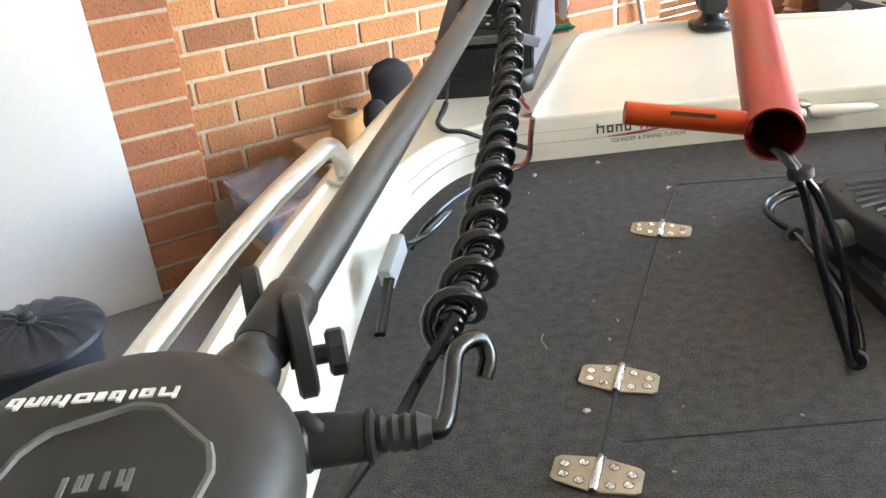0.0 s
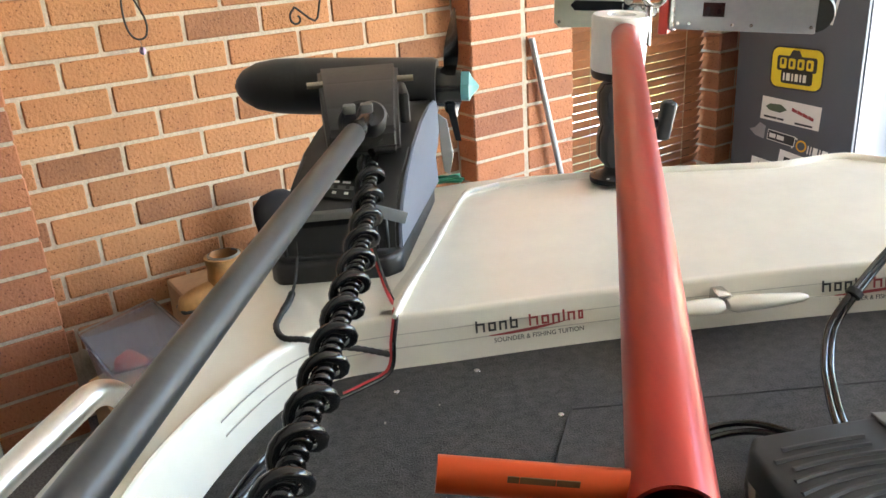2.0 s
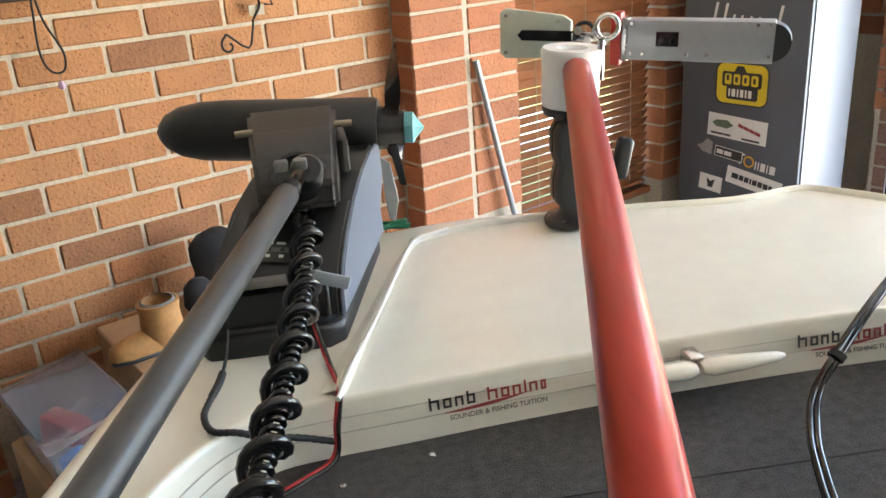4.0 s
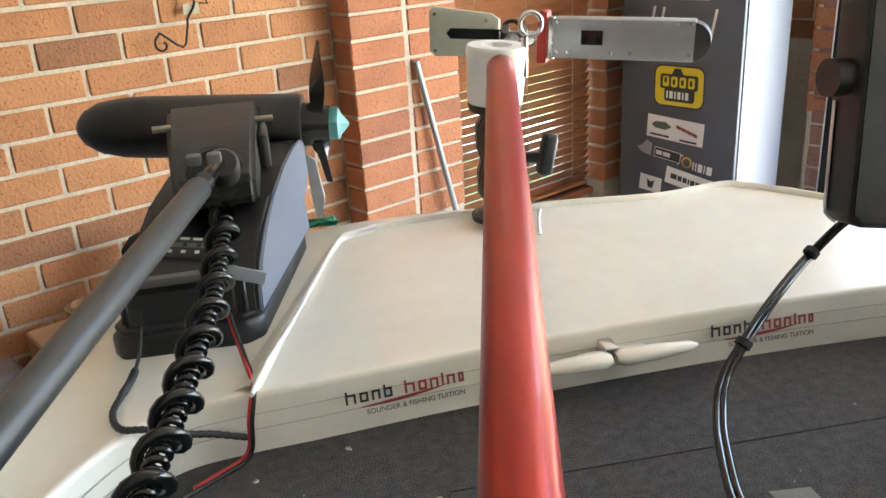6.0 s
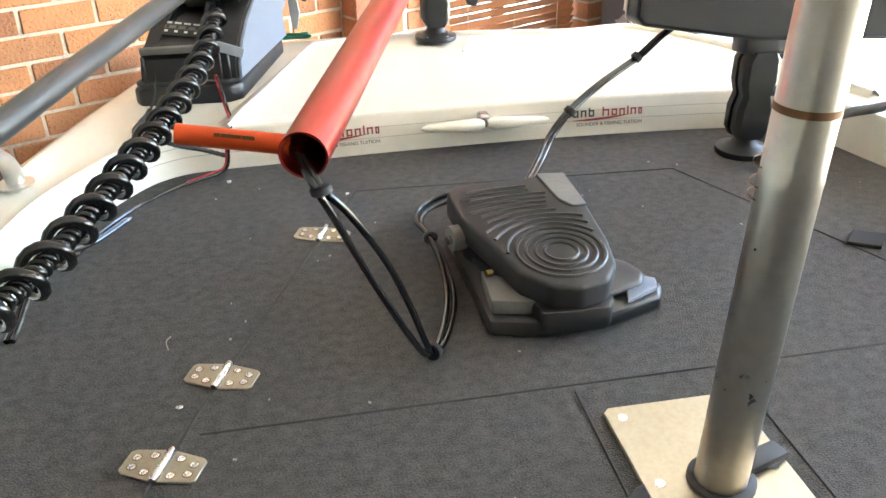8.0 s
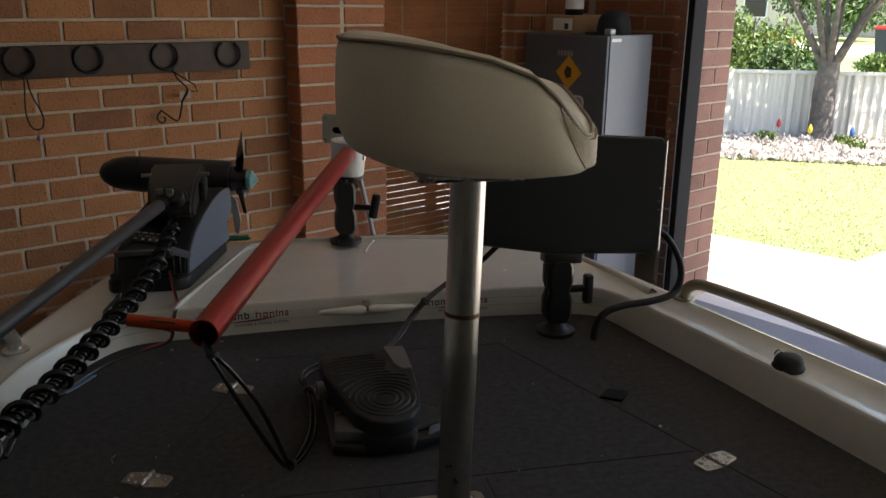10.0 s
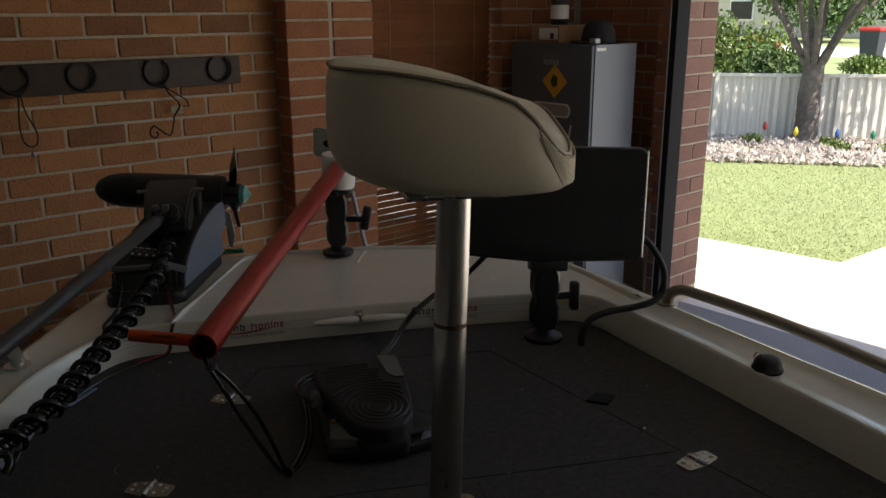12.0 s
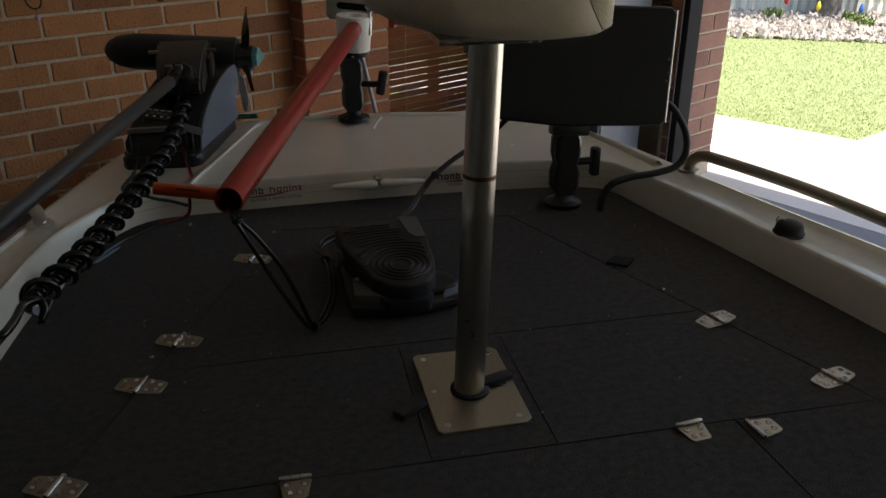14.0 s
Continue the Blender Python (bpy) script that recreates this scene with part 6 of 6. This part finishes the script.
random.seed(5)
def leaves(bm, centre, spread, count, size):
    for _ in range(count):
        p = Vector((random.gauss(0, 1), random.gauss(0, 1), random.gauss(0, 1)))
        p = p.normalized() * (random.random() ** 0.45)
        c = Vector(centre) + Vector((p.x * spread[0], p.y * spread[1], p.z * spread[2]))
        m = Euler((random.uniform(0, 6.3), random.uniform(0, 6.3), random.uniform(0, 6.3))).to_matrix()
        s = size * random.uniform(0.6, 1.3)
        vs = [bm.verts.new(c + m @ Vector(q)) for q in ((-s, 0, 0), (0, -0.42 * s, 0.1 * s), (s, 0, 0), (0, 0.42 * s, 0.1 * s))]
        bm.faces.new(vs)


tree = thing("garden_tree", (-1.42, 9.2, GROUND), "spreading garden tree with a thick forked trunk and airy green crown", "tree")
TB = Vector((-1.42, 9.2, GROUND))
def wob(pts, r0, r1, sides=12):
    p = smooth_path(pts, 6)
    bm = tube(p, [r0 + (r1 - r0) * k / (len(p) - 1) for k in range(len(p))], sides)
    for v in bm.verts:
        v.co += 0.012 * noise.noise_vector(v.co * 9)
    return bm
trunk = part("trunk", wob([TB, TB + Vector((0.01, 0, 0.25)), TB + Vector((0.0, 0, 0.6)), TB + Vector((0.02, 0, 0.95))], 0.150, 0.120, 16), BARK, tree, "", 70)
tips = []
for i in range(9):
    q = i * 0.7 + 0.3
    t0 = TB + Vector((0.0, 0, 0.75 + 0.04 * (i % 3)))
    e = Vector((math.cos(q) * (0.9 + 0.25 * (i % 3)), math.sin(q) * (0.9 + 0.2 * (i % 2)), 1.6 + 0.25 * (i % 4)))
    mid = t0 + e * 0.45 + Vector((0, 0, 0.12))
    part("limb", wob([t0, t0 + e * 0.2 + Vector((0, 0, 0.05)), mid, t0 + e], 0.052, 0.014, 8), BARK, tree, "", 70)
    for j in range(3):
        f = t0 + e * (0.5 + 0.2 * j)
        g = f + Vector((random.uniform(-0.5, 0.5), random.uniform(-0.5, 0.5), random.uniform(0.2, 0.6)))
        part("twig", wob([f, f.lerp(g, 0.5) + Vector((0, 0, 0.05)), g], 0.022, 0.007, 6), BARK, tree, "", 70)
        tips.append(g)
    tips.append(t0 + e)
cb = bmesh.new()
for g in tips:
    leaves(cb, g, (0.42, 0.42, 0.32), 230, 0.055)
for i in range(16):
    q = i * 1.1
    leaves(cb, TB + Vector((1.3 * math.cos(q), 1.1 * math.sin(q), 2.0 + 0.5 * (i % 3))), (0.5, 0.5, 0.3), 200, 0.055)
crown = part("crown", cb, LEAF_B, tree, "airy bright green leaves", None)


def shrub(name, c, r, n, size, mat, label, cat="shrub"):
    t = thing(name, (c[0], c[1], GROUND), label, cat)
    for k in range(6):
        q = k * 1.05
        part("stem", wob([(c[0], c[1], GROUND), (c[0] + r[0] * 0.3 * math.cos(q), c[1] + r[1] * 0.3 * math.sin(q), GROUND + r[2] * 0.7), (c[0] + r[0] * 0.6 * math.cos(q), c[1] + r[1] * 0.6 * math.sin(q), GROUND + r[2] * 1.5)], 0.03, 0.008, 6), BARK, t)
    bm = bmesh.new()
    for k in range(14):
        q = k * 2.4
        s = math.sqrt((k + 0.5) / 14)
        leaves(bm, (c[0] + r[0] * 0.7 * s * math.cos(q), c[1] + r[1] * 0.7 * s * math.sin(q), GROUND + r[2] * (0.5 + 0.9 * ((k * 37) % 10) / 10)), (r[0] * 0.45, r[1] * 0.45, r[2] * 0.42), n // 14, size)
    part("foliage", bm, mat, t, "", None)


shrub("garden_shrub", (-3.6, 11.2, 0), (0.9, 0.9, 0.95), 5200, 0.05, LEAF_B, "dense bright green shrub behind the fence")
shrub("garden_shrub", (-2.75, 10.9, 0), (0.65, 0.6, 0.65), 3600, 0.05, LEAF, "dark green shrub behind the fence")
shrub("round_hedge", (-6.9, 18.8, 0), (0.8, 0.8, 0.40), 3600, 0.06, LEAF_B, "low clipped yellow-green hedge across the road")
shrub("round_hedge", (-4.6, 18.9, 0), (0.7, 0.7, 0.36), 3200, 0.06, LEAF_B, "low clipped yellow-green hedge across the road")
shrub("flowering_shrub", (-11.8, 27.0, 0), (0.7, 0.7, 0.45), 1400, 0.07, REDP, "low shrub thick with red flowers")
shrub("far_tree", (-16.5, 41.0, 0), (3.0, 3.0, 2.6), 6000, 0.16, LEAF, "dark green tree in the distance", "tree")
shrub("far_tree", (3.0, 41.0, 0), (3.2, 3.0, 2.8), 6000, 0.16, LEAF, "dark green tree in the distance", "tree")
shrub("far_tree", (-4.5, 40.0, 0), (3.2, 3.0, 3.0), 6000, 0.18, LEAF, "dark green tree in the distance", "tree")
# pebble bed along the fence
pb = bmesh.new()
for _ in range(8500):
    s, w = random.random(), random.random()
    a = F1.lerp(F2, s * 0.62 - 0.12)
    n = Vector((0.60, -0.80, 0))
    p = a + n * (0.06 + w * 1.82)
    r = random.uniform(0.012, 0.036) * (1.9 if random.random() < 0.05 else 1.0)
    m = Matrix.Translation((p.x, p.y, GROUND + r * 0.3)) @ Euler((random.random() * 3, random.random() * 3, random.random() * 3)).to_matrix().to_4x4() @ Matrix.Diagonal((r * 1.3, r, r * 0.6, 1))
    vs = [pb.verts.new(m @ Vector(q)) for q in ((1, 0, 0), (-1, 0, 0), (0, 1, 0), (0, -1, 0), (0, 0, 1), (0, 0, -1))]
    for f in ((0, 2, 4), (2, 1, 4), (1, 3, 4), (3, 0, 4), (2, 0, 5), (1, 2, 5), (3, 1, 5), (0, 3, 5)):
        pb.faces.new([vs[k] for k in f])
solo("pebble_bed", pb, PEBBLE, "pale pebble and bark garden bed along the fence", "pebbles", "stuff", smooth=None)
# lawn blades
gb = bmesh.new()
for _ in range(100000):
    y = 4.2 + 4.6 * random.random() ** 1.3
    x = random.uniform(-3.2, 3.6)
    edge = 4.2 + (x - 0.22) * 0.15
    if y < edge + 0.01 or x > 1.22 + (y - 4.36) * 0.075:
        continue
    if (Vector((x, y, 0)) - F1).dot(Vector((0.60, -0.80, 0))) < 1.9:
        continue
    h, a = random.uniform(0.008, 0.018), random.uniform(0, 6.3)
    dx, dy = 0.0028 * math.cos(a), 0.0028 * math.sin(a)
    lx, ly = random.gauss(0, 0.014), random.gauss(0, 0.014)
    gb.faces.new([gb.verts.new(q) for q in ((x - dx, y - dy, GROUND - 0.02), (x + dx, y + dy, GROUND - 0.02), (x + lx, y + ly, GROUND - 0.015 + h))])
solo("lawn", gb, BLADE, "short sunlit lawn grass", "grass", "stuff", smooth=None)
for x, y, c, nm in ((-1.72, 8.75, REDP, "red"), (-1.22, 8.55, YELLOW, "yellow"), (-0.82, 8.75, BLUEP, "blue"), (-0.50, 8.95, GREENP, "green")):
    t = thing("garden_stake_light", (x, y, GROUND), nm + " glass tulip garden stake light in the pebble bed", "garden light", "garden stake lights")
    part("stake", tube([(x, y, GROUND), (x, y, GROUND + 0.17)], 0.005, 6), STEEL, t)
    part("tulip", lathe([(0, 0.006), (0.02, 0.024), (0.05, 0.028), (0.09, 0.016), (0.11, 0.004)], (x, y, GROUND + 0.15), (0, 0, 1), 12), c, t)
for x, y in ((-1.75, 8.55), (-0.75, 8.7), (-1.0, 9.0), (-0.3, 9.0)):
    t = thing("low_plant", (x, y, GROUND), "small yellow-green plant in the pebble bed", "plant", "bed plants")
    bm = bmesh.new()
    leaves(bm, (x, y, GROUND + 0.06), (0.14, 0.12, 0.07), 160, 0.03)
    part("foliage", bm, LEAF_B, t, "", None)
    part("stem", tube([(x, y, GROUND - 0.01), (x, y, GROUND + 0.06)], 0.008, 6), BARK, t)
# street and houses beyond the fence
solo("street", box((-60, 28.0, GROUND - 0.06), (60, 36.0, GROUND - 0.005)), CONCRETE, "sunlit pale street across the lawn", "road", "structure", smooth=None)
HOUSEM = material("cream_render", (0.62, 0.56, 0.46), 0.8, dark=0.9, grain=20, blotch=1)
ROOFM = material("terracotta_roof", (0.30, 0.12, 0.07), 0.8, dark=0.7, grain=12, blotch=1)
def house(x, y, w):
    t = thing("house", (x, y, GROUND), "cream rendered single storey house with a tiled roof", "house", "street houses")
    part("wall", box((x - w / 2, y, GROUND), (x + w / 2, y + 7, GROUND + 2.7)), HOUSEM, t, smooth=None)
    part("roof", loft([[(x - w / 2 - 0.5, y - 0.5, GROUND + 2.7), (x + w / 2 + 0.5, y - 0.5, GROUND + 2.7), (x + w / 2 + 0.5, y + 7.5, GROUND + 2.7), (x - w / 2 - 0.5, y + 7.5, GROUND + 2.7)], [(x - w / 2 + 3, y + 3.4, GROUND + 4.6), (x + w / 2 - 3, y + 3.4, GROUND + 4.6), (x + w / 2 - 3, y + 3.6, GROUND + 4.6), (x - w / 2 + 3, y + 3.6, GROUND + 4.6)]]), ROOFM, t, smooth=None)
    for k in (-0.3, 0.05, 0.33):
        wd = part("window", box((x + k * w - 0.8, y - 0.04, GROUND + 0.9), (x + k * w + 0.8, y - 0.002, GROUND + 2.1)), WHITEP, t, smooth=None)
        part("pane", box((x + k * w - 0.72, y - 0.05, GROUND + 0.98), (x + k * w + 0.72, y - 0.042, GROUND + 2.02)), SCREEN, wd, smooth=None)
house(-20, 47, 14)
house(0, 48, 15)
# bin at the kerb
wb = thing("wheelie_bin", (-7.3, 25.2, GROUND), "dark green wheelie bin with a red lid on the grass verge", "wheelie bin")
part("body", loft([[(-7.3 + x * r, 25.2 + y * r, GROUND + z) for x, y in ((-0.29, -0.30), (0.29, -0.30), (0.29, 0.30), (-0.29, 0.30))] for r, z in ((0.78, 0.06), (1.0, 0.95))]), BINM, wb, smooth=None)
part("lid", loft([[(-7.3 + x * r, 25.2 + y * r, GROUND + z) for x, y in ((-0.31, -0.33), (0.31, -0.33), (0.31, 0.33), (-0.31, 0.33))] for r, z in ((1.0, 0.95), (1.0, 1.0), (0.85, 1.06))]), REDP, wb, "red hinged lid", None)
for dx in (-0.24, 0.24):
    part("wheel", lathe([(-0.03, 0.10), (0.03, 0.10)], (-7.3 + dx, 25.48, GROUND + 0.10), (1, 0, 0), 16), RUBBER, wb)

# ---- bricks laid last ----
# door jamb: a stretcher course, then two headers, turn about
for c in range(-14, 12):
    z = 1.535 + c * 0.0925 + JOINT / 2
    if z < GROUND:
        continue
    if c % 2:
        cuts = [(NY, 3.07)]
    else:
        cuts = [(NY, NY + 0.205), (NY + 0.215, 3.07)]
    for lo, hi in cuts:
        key = ("jamb", round(hi - lo, 3))
        if key not in CUTS:
            CUTS[key] = brick_mesh("brick", hi - lo, BRICK_JAMB, 0.0825)
        lay(CUTS[key], Matrix.Translation((NX, lo, z)), pier_d)
for mesh, m, parent in PIECES:
    ob = new("brick", mesh)
    ob.parent = parent
    ob.matrix_parent_inverse = Matrix.Identity(4)
    ob.matrix_basis = parent.matrix_basis.inverted() @ m
